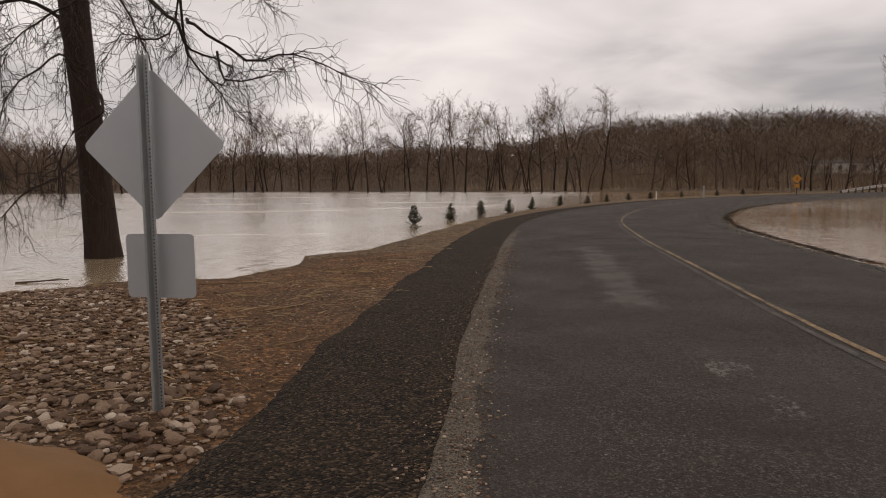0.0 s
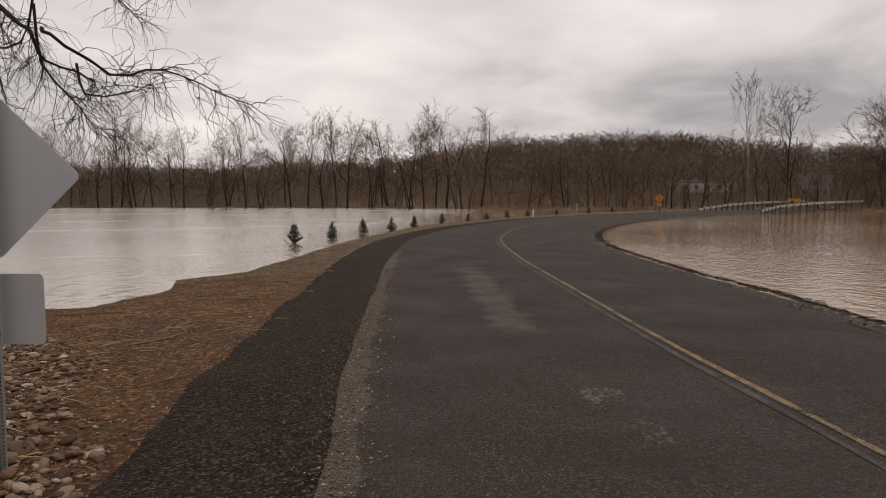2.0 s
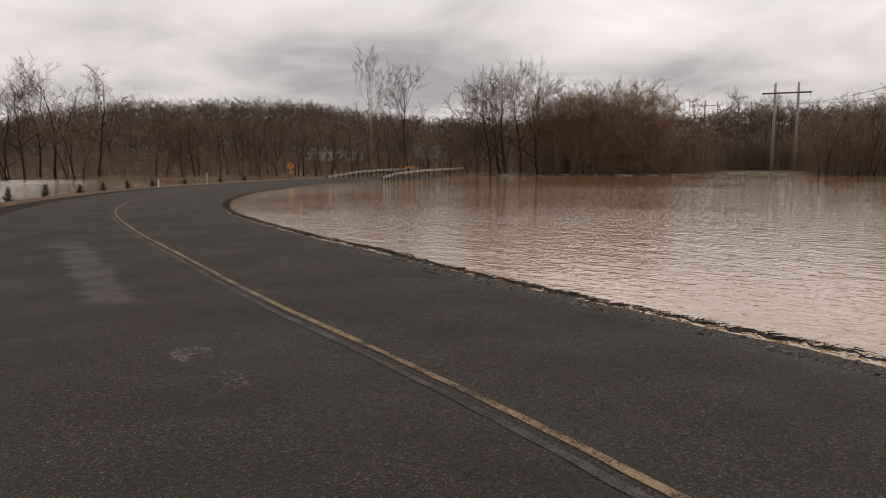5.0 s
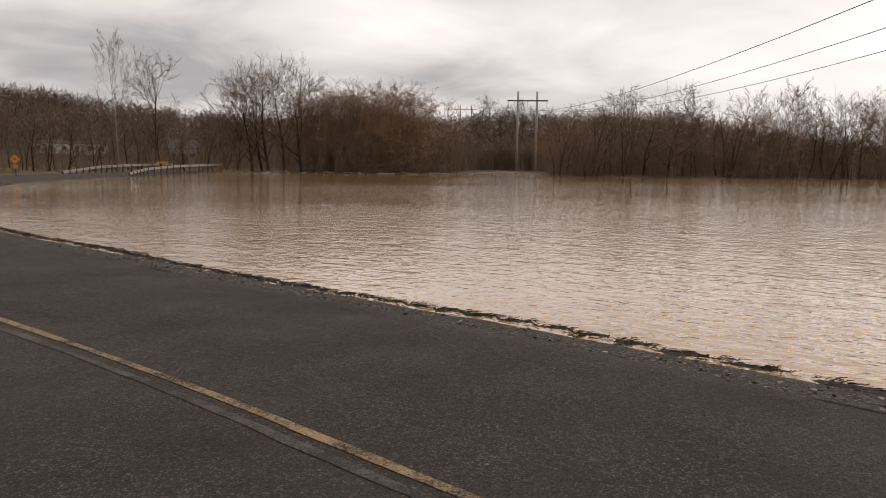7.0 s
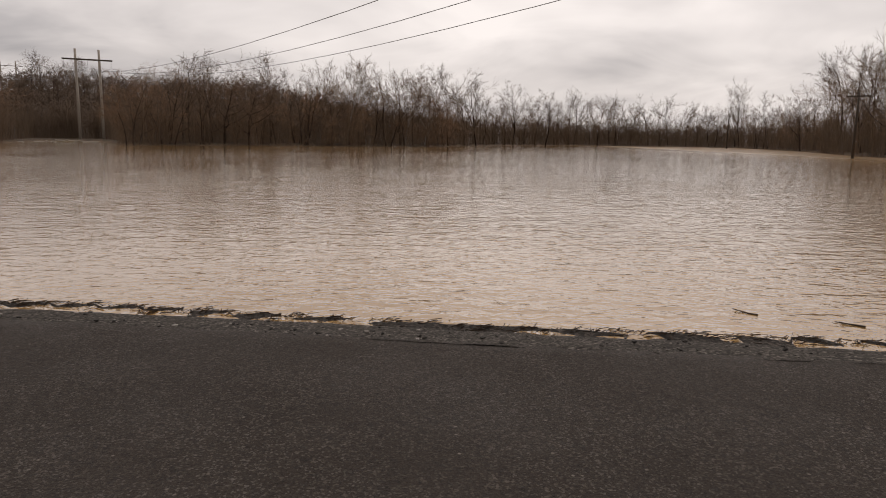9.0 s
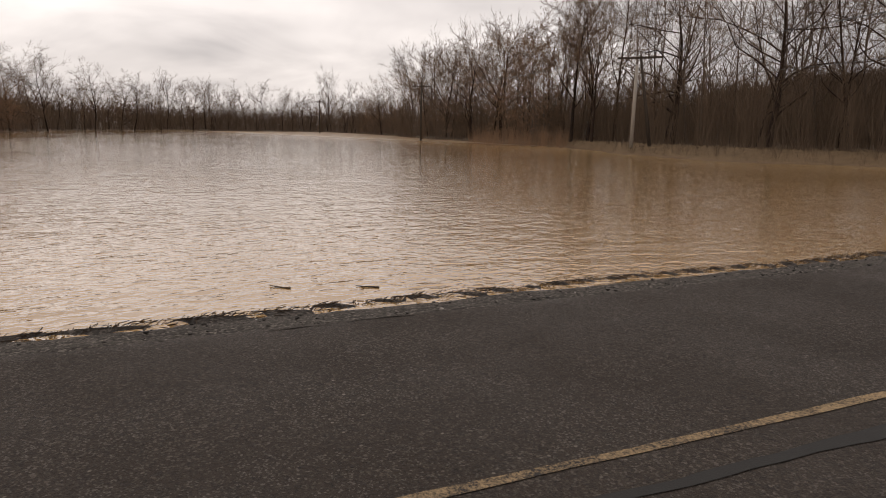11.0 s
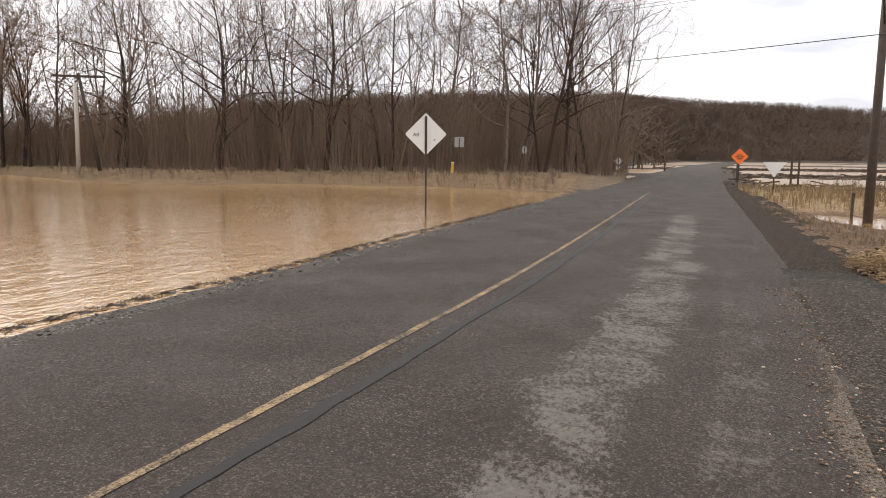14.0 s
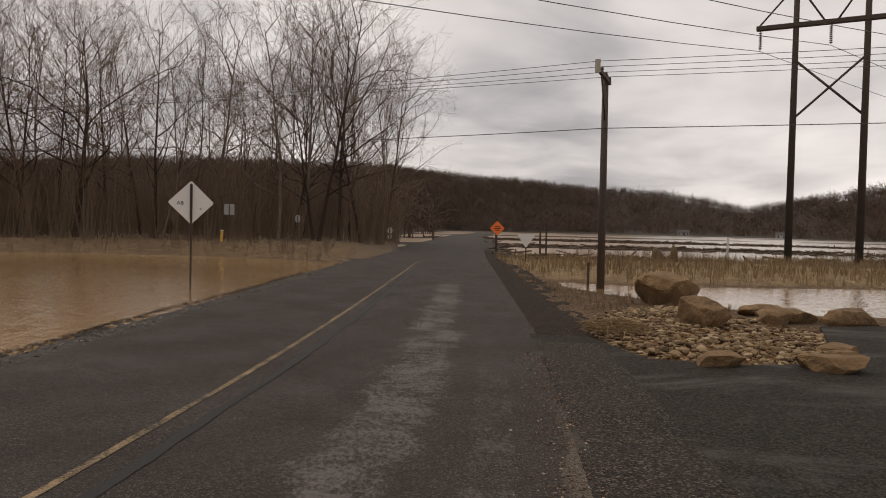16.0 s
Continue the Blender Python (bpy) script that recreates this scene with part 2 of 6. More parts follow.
def drive_mat():
    m = Mat("drive_chippings", 0.85, 0.12)
    c = m.n.new("ShaderNodeSeparateColor")
    m.l.new(m.cells(58.0, out="Color"), c.inputs[0])
    base = m.mix(m.ramp(c.outputs[0], (0.4, 0.0), (0.97, 0.8)), (0.015, 0.013, 0.010), (0.075, 0.064, 0.050))
    puddle = m.ramp(m.noise(0.55, 6, 0.65, m.scaled((0.6, 1.3, 1.0)), 0.8), (0.50, 0.0), (0.64, 0.8))
    base = m.mix(puddle, base, m.mix(m.noise(9, 5, 0.7), (0.032, 0.030, 0.025), (0.085, 0.077, 0.064)))
    m.color(base)
    m.rough(m.ramp(puddle, (0.0, 0.85), (0.8, 0.62)))
    m.bump(m.math("ADD", c.outputs[1], m.noise(90, 2)), 0.7, 0.008, m.bump(m.noise(2.5, 5, 0.6), 0.4, 0.05))
    return m.m


def water_mat():
    m = Mat("muddy_flood_water", 0.07, 0.5)
    m.b.inputs["IOR"].default_value = 1.7
    swell = m.noise(1.5, 3, 0.5, m.scaled((1.0, 0.42, 1.0)), 0.8)
    long = m.noise(3.4, 2, 0.5, m.scaled((1.0, 0.55, 1.0)), 0.8)
    short = m.noise(7.0, 2, 0.5, m.scaled((1.0, 0.65, 1.0)), 0.6)
    spot = m.n.new("ShaderNodeSeparateXYZ")
    m.l.new(m.co, spot.inputs[0])
    # the river behind the willow is more ruffled than the open flood, with sky reflection painted into its paler,
    # greyer colour
    river = m.ramp(m.math("ADD", m.math("MULTIPLY", m.math("SUBTRACT", spot.outputs[0], m.math("MULTIPLY", spot.outputs[1], 0.33)), 0.06), 0.9), (0.25, 1.0), (0.75, 0.0))
    gusts = m.ramp(m.noise(0.16, 4, 0.6, m.scaled((0.25, 1.0, 1.0)), 0.4), (0.42, 0.0), (0.62, 1.0))
    m.rough(m.math("ADD", m.math("MULTIPLY", river, m.math("ADD", m.math("MULTIPLY", gusts, 0.14), 0.10)), m.ramp(m.math("ADD", m.math("MULTIPLY", spot.outputs[1], -0.02), -0.4), (0.30, 0.045), (0.70, 0.30))))
    mud = m.mix(m.noise(0.06, 4), (0.33, 0.188, 0.066), (0.41, 0.255, 0.110))
    m.color(m.mix(m.math("MULTIPLY", river, 0.85), mud, (0.38, 0.30, 0.20)))
    calm = m.ramp(m.noise(0.05, 3, 0.5), (0.36, 0.5), (0.60, 1.0))
    h = m.math("ADD", m.math("ADD", m.math("MULTIPLY", swell, 0.9), m.math("MULTIPLY", long, 0.7)), m.math("MULTIPLY", short, 0.60))
    wave = m.bump(m.math("MULTIPLY", h, calm), 1.0, 0.029)
    m.put(m.b.inputs["Coat Weight"], m.math("ADD", m.math("MULTIPLY", river, 0.5), 0.42))
    m.b.inputs["Coat IOR"].default_value = 1.5
    m.put(m.b.inputs["Coat Roughness"], m.math("ADD", m.math("MULTIPLY", river, 0.16), 0.04))
    m.l.new(wave, m.b.inputs["Coat Normal"])
    return m.m


def line_paint(name, tone, wear_low):
    m = Mat(name, 0.85, 0.15)
    wear = m.ramp(m.math("ADD", m.math("MULTIPLY", m.noise(2.2, 6, 0.7), 0.5), m.math("MULTIPLY", m.noise(55, 3, 0.7), 0.5)), (wear_low, 0.0), (wear_low + 0.16, 1.0))
    m.color(m.mix(wear, (0.033, 0.030, 0.029), m.mix(m.noise(12, 4), tone, tuple(0.72 * c for c in tone))))
    m.bump(m.noise(120, 2), 0.4, 0.004)
    return m.m


def rock_mat(name, dark, light):
    m = Mat(name, 0.85, 0.35)
    base = m.ramp(m.noise(2.2, 8, 0.7, warp=0.4), (0.3, dark), (0.72, light))
    base = m.mix(m.ramp(m.noise(14, 5, 0.7), (0.5, 0.0), (0.8, 0.5)), base, tuple(0.55 * c for c in dark))
    m.color(m.mix(m.math("MULTIPLY", m.rand(), 0.4), base, light))
    m.bump(m.noise(9, 8, 0.75), 1.0, 0.06, m.bump(m.noise(3.5, 4, 0.6), 0.8, 0.12))
    return m.m


def pebble_mat(name="river_pebbles", tones=((0.065, 0.038, 0.023), (0.155, 0.096, 0.060), (0.27, 0.188, 0.130), (0.48, 0.40, 0.32))):
    m = Mat(name, 0.8, 0.3)
    tone = m.ramp(m.math("FRACT", m.math("ADD", m.rand(), m.island())), (0.0, tones[0]), (0.45, tones[1]), (0.85, tones[2]), (1.0, tones[3]))
    m.color(m.mix(1.0, tone, m.ramp(m.noise(22, 5, 0.7), (0.3, 0.6), (0.7, 1.25)), "MULTIPLY"))
    m.bump(m.noise(60, 4), 0.4, 0.006)
    return m.m


ASPHALT = asphalt()
GROUND = ground_mat()
SHOULDER = gravel("dark_shoulder_gravel", (0.0035, 0.0024, 0.0016), (0.125, 0.085, 0.053), 58.0)
JOIN_GRIT = gravel("packed_road_grit", (0.018, 0.0145, 0.012), (0.15, 0.125, 0.10), 60.0)
EDGE_GRAVEL = gravel("wet_edge_gravel", (0.020, 0.017, 0.015), (0.22, 0.195, 0.17), 45.0)
DRIVE = drive_mat()
WATER_MAT = water_mat()
YELLOW_LINE = line_paint("yellow_line_paint", (0.36, 0.255, 0.145), 0.42)
PALE_LINE = line_paint("old_line_dust", (0.125, 0.11, 0.095), 0.42)
CRACK = plain("joint_crack", (0.008, 0.008, 0.008), (0.02, 0.018, 0.016), 20)
PEBBLE = pebble_mat()
HEAP_STONE = pebble_mat("tan_heap_stones", ((0.075, 0.044, 0.021), (0.175, 0.112, 0.056), (0.28, 0.195, 0.105), (0.41, 0.31, 0.19)))
EDGE_STONE = pebble_mat("wet_edge_stones", ((0.030, 0.026, 0.023), (0.075, 0.066, 0.058), (0.15, 0.132, 0.115), (0.34, 0.31, 0.28)))
BOULDER = rock_mat("sandstone_boulder", (0.048, 0.026, 0.012), (0.34, 0.21, 0.10))
SAND = plain("wet_sand_heap", (0.135, 0.064, 0.021), (0.215, 0.112, 0.044), 5, 0.9)
SIGN_BACK = plain("aluminium_sign_back", (0.42, 0.43, 0.44), (0.50, 0.51, 0.52), 3, 0.42, 0.35, 0.5, 0.05, 0.002)
SIGN_PALE = plain("pale_sign_back", (0.62, 0.60, 0.57), (0.74, 0.72, 0.69), 4, 0.5, 0.0, 0.5, 0.05, 0.002)
GALV = plain("galvanised_steel", (0.30, 0.31, 0.31), (0.44, 0.45, 0.45), 18, 0.45, 0.6, 0.5, 0.15, 0.002)
POST_DARK = plain("dark_sign_post", (0.025, 0.018, 0.014), (0.07, 0.05, 0.038), 12, 0.7)
POLE_WOOD = plain("creosoted_pole_wood", (0.035, 0.026, 0.020), (0.095, 0.072, 0.055), 6, 0.85)
POLE_GREY = plain("weathered_grey_pole", (0.30, 0.26, 0.22), (0.48, 0.43, 0.37), 6, 0.85)
WIRE = plain("line_conductor", (0.04, 0.04, 0.04), (0.09, 0.09, 0.09), 5, 0.6)
INSULATOR = plain("brown_insulator", (0.02, 0.012, 0.010), (0.05, 0.03, 0.022), 10, 0.3)
INSUL_PALE = plain("pale_porcelain", (0.45, 0.45, 0.44), (0.6, 0.6, 0.58), 10, 0.3)
ORANGE = plain("orange_sign_face", (0.86, 0.16, 0.03), (0.95, 0.21, 0.04), 3, 0.5, 0, 0.4, 0.03, 0.001)
YELLOW = plain("amber_sign_face", (0.46, 0.185, 0.018), (0.56, 0.24, 0.028), 3, 0.5, 0, 0.4, 0.03, 0.001)
BLACK = plain("black_sign_lettering", (0.012, 0.012, 0.012), (0.03, 0.03, 0.03), 6, 0.6)
WHITE = plain("white_painted_siding", (0.42, 0.41, 0.39), (0.62, 0.61, 0.58), 2, 0.7)
GREY_WALL = plain("grey_siding", (0.26, 0.25, 0.24), (0.38, 0.37, 0.35), 2, 0.7)
ROOF = plain("shingle_roof", (0.045, 0.04, 0.038), (0.10, 0.09, 0.085), 3, 0.85)
GLASS = plain("dark_window_pane", (0.012, 0.014, 0.016), (0.03, 0.032, 0.035), 2, 0.12, 0, 0.6, 0.02, 0.001)
POST_YELLOW = plain("yellow_marker_plastic", (0.60, 0.34, 0.06), (0.72, 0.44, 0.10), 5, 0.6)
RAIL_WOOD = plain("pale_guardrail", (0.26, 0.24, 0.21), (0.42, 0.39, 0.35), 5, 0.7)
STUMP_WOOD = plain("broken_stump_wood", (0.085, 0.052, 0.028), (0.20, 0.135, 0.075), 9, 0.85)


# ---- helpers for building ----
def mesh_of(name, verts, faces, mat=None, smooth=False):
    me = bpy.data.meshes.new(name)
    me.from_pydata([tuple(v) for v in verts], [], [tuple(f) for f in faces])
    if mat:
        me.materials.append(mat)
    if smooth:
        me.polygons.foreach_set("use_smooth", [True] * len(me.polygons))
    me.update()
    return me


def mesh_np(name, verts, tris, mat=None, smooth=False):
    """A mesh from numpy arrays of corners and triangles, or quads."""
    verts, tris = np.asarray(verts, np.float32), np.asarray(tris, np.int32)
    me = bpy.data.meshes.new(name)
    n, k = tris.shape
    me.vertices.add(len(verts))
    me.vertices.foreach_set("co", verts.ravel())
    me.loops.add(n * k)
    me.loops.foreach_set("vertex_index", tris.ravel())
    me.polygons.add(n)
    me.polygons.foreach_set("loop_start", np.arange(n, dtype=np.int32) * k)
    me.polygons.foreach_set("use_smooth", np.full(n, smooth))
    if mat:
        me.materials.append(mat)
    me.update(calc_edges=True)
    me.validate()
    return me


def thing(name, m, label, category, group=""):
    ob = new(name)
    ob.empty_display_size = 0.1
    ob.matrix_basis = m
    return tagged(ob, label, category, group)


def part(name, data, mat, parent, label="", m=None):
    """One mesh object under a thing or a part; data is a bmesh or a mesh."""
    if isinstance(data, bmesh.types.BMesh):
        me = bpy.data.meshes.new(name)
        data.to_mesh(me)
        data.free()
        me.materials.append(mat)
        data = me
    elif mat and not data.materials:
        data.materials.append(mat)
    ob = new(name, data)
    ob.parent = parent
    if m is not None:
        ob.matrix_basis = m
    return tagged(ob, label)


def box(sx, sy, sz, at=(0, 0, 0), bevel=0.0):
    bm = bmesh.new()
    bmesh.ops.create_cube(bm, size=1.0, matrix=Matrix.LocRotScale(at, None, (sx, sy, sz)))
    if bevel:
        bmesh.ops.bevel(bm, geom=bm.edges[:], offset=bevel, segments=2, affect="EDGES", profile=0.5)
    return bm


def rod(points, radii, sides=8):
    """A tapered tube through the points, closed at both ends."""
    v, f = [], []
    tube(v, f, [Vector(p) for p in points], radii, sides)
    k = len(v) - sides
    f.append(tuple(range(sides - 1, -1, -1)))
    f.append(tuple(range(k, k + sides)))
    bm = bmesh.new()
    vs = [bm.verts.new(p) for p in v]
    for face in f:
        bm.faces.new([vs[i] for i in face])
    for fc in bm.faces:
        fc.smooth = len(fc.verts) == 4
    return bm


def tube(v, f, pts, radii, sides):
    """Adds rings along pts to v and quads to f."""
    base = len(v)
    for i, p in enumerate(pts):
        d = (pts[min(i + 1, len(pts) - 1)] - pts[max(i - 1, 0)])
        d = d.normalized() if d.length > 1e-9 else Vector((0, 0, 1))
        a = d.cross(Vector((0.31, 0.17, 0.93)) if abs(d.z) < 0.9 else Vector((1, 0.1, 0))).normalized()
        b = d.cross(a)
        for s in range(sides):
            w = 2 * math.pi * s / sides
            v.append(p + (a * math.cos(w) + b * math.sin(w)) * radii[i])
    for i in range(len(pts) - 1):
        for s in range(sides):
            q, t = base + i * sides, (s + 1) % sides
            f.append((q + s, q + t, q + sides + t, q + sides + s))


# ---- the line of the road ----
CENTRE = [(-60, -400), (-22, -190), (-13, -125), (-6.9, -80), (-3.9, -57), (-2.1, -43), (-1.26, -36), (0.59, -19.8), (1.62, -11.5),
          (2.39, -6.6), (2.84, -3.9), (3.55, 0.3), (4.0, 3.0), (4.55, 7.5), (5.2, 11.6), (6.35, 18.6), (8.05, 26.1), (10.9, 33.6),
          (14.0, 39.5), (18.5, 46.5), (24, 53.0), (31, 59.5), (40, 66.3), (50, 72.8), (62, 80), (80, 89.5), (112, 103), (170, 122)]


def spline(pts, step):
    """Points at even steps on a smooth curve through pts."""
    p = np.array(pts, float)
    ext = np.vstack([2 * p[0] - p[1], p, 2 * p[-1] - p[-2]])
    out = []
    for i in range(1, len(ext) - 2):
        n = max(2, int(np.linalg.norm(ext[i + 1] - ext[i]) / step))
        for u in np.arange(n) / n:
            a, b, c, d = ext[i - 1:i + 3]
            out.append(0.5 * (2 * b + (c - a) * u + (2 * a - 5 * b + 4 * c - d) * u * u + (3 * b - a - 3 * c + d) * u ** 3))
    out.append(p[-1])
    return np.array(out)


LINE = spline(CENTRE, 0.5)
TAN = np.gradient(LINE, axis=0)
TAN /= np.linalg.norm(TAN, axis=1, keepdims=True)
NORM = np.stack([TAN[:, 1], -TAN[:, 0]], 1)
STATION = np.concatenate([[0], np.cumsum(np.linalg.norm(np.diff(LINE, axis=0), axis=1))])
STATION -= STATION[np.argmin(np.abs(LINE[:, 1]))]


def road_offset(x, y):
    """Distance to the right of the centre line, and the station along it."""
    off, sta = np.empty(len(x)), np.empty(len(x))
    for k in range(0, len(x), 8000):
        px, py = x[k:k + 8000, None], y[k:k + 8000, None]
        d2 = (px - LINE[None, :, 0]) ** 2 + (py - LINE[None, :, 1]) ** 2
        i = d2.argmin(1)
        dx, dy = x[k:k + 8000] - LINE[i, 0], y[k:k + 8000] - LINE[i, 1]
        side = dx * NORM[i, 0] + dy * NORM[i, 1]
        off[k:k + 8000] = np.where(np.abs(side) < 1e-9, 1e-9, np.sign(side)) * np.sqrt(d2[np.arange(len(i)), i])
        sta[k:k + 8000] = STATION[i]
    return off, sta


def inside(x, y, poly):
    """Signed distance to a polygon, positive inside."""
    p = np.array(poly, float)
    best, odd = np.full(len(x), 1e18), np.zeros(len(x), bool)
    for a, b in zip(p, np.roll(p, -1, 0)):
        e = b - a
        u = np.clip(((x - a[0]) * e[0] + (y - a[1]) * e[1]) / (e @ e), 0, 1)
        best = np.minimum(best, (x - a[0] - u * e[0]) ** 2 + (y - a[1] - u * e[1]) ** 2)
        cross = ((a[1] > y) != (b[1] > y))
        if abs(e[1]) > 1e-12:
            odd ^= cross & (x < e[0] * (y - a[1]) / e[1] + a[0])
    return np.where(odd, 1, -1) * np.sqrt(best)


def ripple(x, y, scale, seed=0.0):
    """Cheap smooth noise between about -1 and 1."""
    s = 0.0
    for k, (a, b, c) in enumerate(((1.0, 0.35, 1.0), (-0.55, 0.9, 0.8), (1.7, 1.3, 0.5), (2.9, -2.1, 0.3), (-4.3, 3.7, 0.2))):
        s = s + c * np.sin((a * x + b * y) * scale + seed + 1.7 * k) * np.cos((b * x - a * y) * scale * 0.83 + 2.1 * k - seed)
    return s / 1.6


BANK = [(-40, 4), (-16, 8.6), (-6.3, 11.5), (-5.4, 12.0), (-4.8, 12.7), (-3.06, 12.85), (-2.15, 15.0), (-2.25, 16.8), (-0.96, 18.0), (0.3, 22.4),
        (2.5, 30.6), (6.9, 42.4), (12.6, 53.0), (21, 65.5), (32, 77), (46, 86), (62, 92), (62, 80), (31, 59), (10.9, 33), (5.2, 11), (3.5, 0), (1.6, -11.5),
        (-1.3, -36), (-5.0, -36), (-5.4, -27), (-6.6, -23.0), (-8.2, -20.0), (-9.7, -18.2), (-14, -17.6), (-40, -17)]
MARSH = [(-5.2, -28), (-8.6, -26.2), (-17.5, -26.0), (-40, -27), (-75, -40), (-60, -58), (-30, -49), (-20, -46.5), (-9.5, -45), (-5, -46)]
SHORE_AZ = [-180, -176, -60, -36, -20, -6, 7, 14, 20, 42, 45, 55, 61.3, 62.5, 67, 68.2, 78, 86, 92, 97, 104, 115, 123, 130, 135, 139, 148, 157, 165, 170, 176, 179, 180]
SHORE_R = [42, 60, 160, 152, 145, 130, 116, 110, 104, 106, 118, 118, 118, 140, 140, 108, 116, 122, 130, 158, 195, 205, 112, 84, 72, 56, 47, 46, 44, 41, 37, 40, 42]
HILL_AZ = [-180, -163, -157, -152, -149, -145, -143, -130, -90, -40, -30, -15, -6, -1, 5, 9, 14, 20, 28, 38, 46, 60, 64, 70, 78, 86, 92, 100, 115, 130, 140, 150, 165, 175, 180]
HILL_PX = [108, 75, 68, 44, 55, 70, 80, 90, 80, 74, 72, 63, 58, 74, 72, 82, 106, 115, 117, 92, 90, 95, 100, 96, 96, 62, 40, 25, 16, 20, 50, 82, 109, 110, 108]
HILL_R = [560, 600, 620, 640, 560, 480, 450, 450, 450, 420, 400, 400, 400, 390, 380, 360, 330, 320, 330, 350, 330, 320, 330, 300, 300, 330, 400, 500, 500, 400, 330, 300, 330, 460, 540]
EYE_X, EYE_Y = 0.5, -1.0


def polar(x, y):
    return np.degrees(np.arctan2(x - EYE_X, y - EYE_Y)), np.hypot(x - EYE_X, y - EYE_Y)


def smooth(u):
    u = np.clip(u, 0, 1)
    return u * u * (3 - 2 * u)


def terrain(x, y):
    """Height of the ground, and the weights of its covers."""
    x, y = np.asarray(x, float), np.asarray(y, float)
    off, sta = road_offset(x, y)
    az, r = polar(x, y)
    wob = 0.25 * ripple(x, y, 1.1) + 0.12 * ripple(x, y, 3.3, 2.0)
    # road bed and its two verges
    side = np.where(off > 0, off - 3.05, -off - 4.7)
    near_wet = 0.05 * ripple(x, y, 1.9, 1.0) + 0.03 * ripple(x, y, 6.0, 3.0)
    bed = np.where(side < 0, -0.06, np.where(off > 0, -0.045 - 0.125 * side + np.clip(side, 0, 1) * near_wet * 0.7, -0.08 - 0.14 * side))
    edge = off - 2.85
    drown = -0.04 - 0.19 * edge + np.clip(edge, 0, 1) * near_wet * 0.7
    drown = np.maximum(drown, -0.200 - ((off - 4.15 - 0.10 * ripple(sta, 0 * sta, 0.9)) / 0.16) ** 2 * 0.06 + 0.012 * ripple(x, y, 5.0))
    bed = np.where((off > 2.85) & (sta > -40), drown, bed)
    bed = np.maximum(bed, -0.85)
    # left bank with pebbles, and the yard behind
    sd = inside(x, y, BANK) + 0.35 * wob * np.clip(r / 14, 0.3, 1)
    bank = np.where(sd > 0, np.minimum(WATER + 0.055 * sd, -0.09 + 0.02 * ripple(x, y, 1.3)), np.maximum(WATER + 0.16 * sd, -0.85))
    ms = inside(x, y, MARSH) + 1.2 * wob
    marsh = np.where(ms > 0, np.minimum(WATER + 0.10 * ms, 0.0 + 0.06 * ripple(x, y, 0.6)), np.maximum(WATER + 0.2 * ms, -0.85))
    # shores across the water
    rs = np.interp(az, SHORE_AZ, SHORE_R) + 2.5 * ripple(x, y, 0.11) + 0.8 * ripple(x, y, 0.5)
    bankish = smooth((az - 128) / 8) * smooth((180 - az) / 4)
    rise = np.clip((r - rs) * (0.04 + 0.05 * bankish), -0.65, 0.35 + 0.30 * bankish)
    shore = WATER + rise + np.where(r > rs, 0.05 * ripple(x, y, 0.35), 0)
    # drowned fields behind, crossed by long low ridges
    field = smooth((az + 179.5) / 3) * smooth((-118 - az) / 10)
    row = np.sin(13.0 * np.log(np.maximum(r, 1.0)) + 0.6 + 0.7 * ripple(x, y, 0.02)) + 0.5 * ripple(x, y, 0.05, 4.0) + 0.3 * ripple(x, y, 0.17)
    ridges = WATER - 0.12 + 0.17 * row + np.clip((r - 430) / 60, 0, 1) * 1.0
    shore = np.where(field > 0.05, np.where(r > 46, ridges, -0.8), shore)
    # hills
    hr, hp = np.interp(az, HILL_AZ, HILL_R), np.interp(az, HILL_AZ, HILL_PX)
    back = smooth((az + 180) / 5) * smooth((-118 - az) / 10)
    top = np.maximum(hr * hp / 1231.0 - 9.0 + 4.5 * back, 0.5)
    foot = 0.80 * hr * back + np.minimum(rs + 42, 0.62 * hr) * (1 - back)
    up = smooth((r - foot) / (hr - foot))
    hill = top * up * (1 + 0.05 * ripple(x, y, 0.025)) - np.clip((r - hr) / 900, 0, 1) * top * 0.8
    land = np.maximum(np.maximum(bed, bank), np.maximum(marsh, shore))
    z = land + np.where(r > foot, hill, 0)
    return z, dict(off=off, sta=sta, az=az, r=r, sd=sd, ms=ms, rs=rs, up=up, side=side, field=field, bankish=bankish, foot=foot)


def height(x, y):
    return float(terrain(np.array([x]), np.array([y]))[0][0])


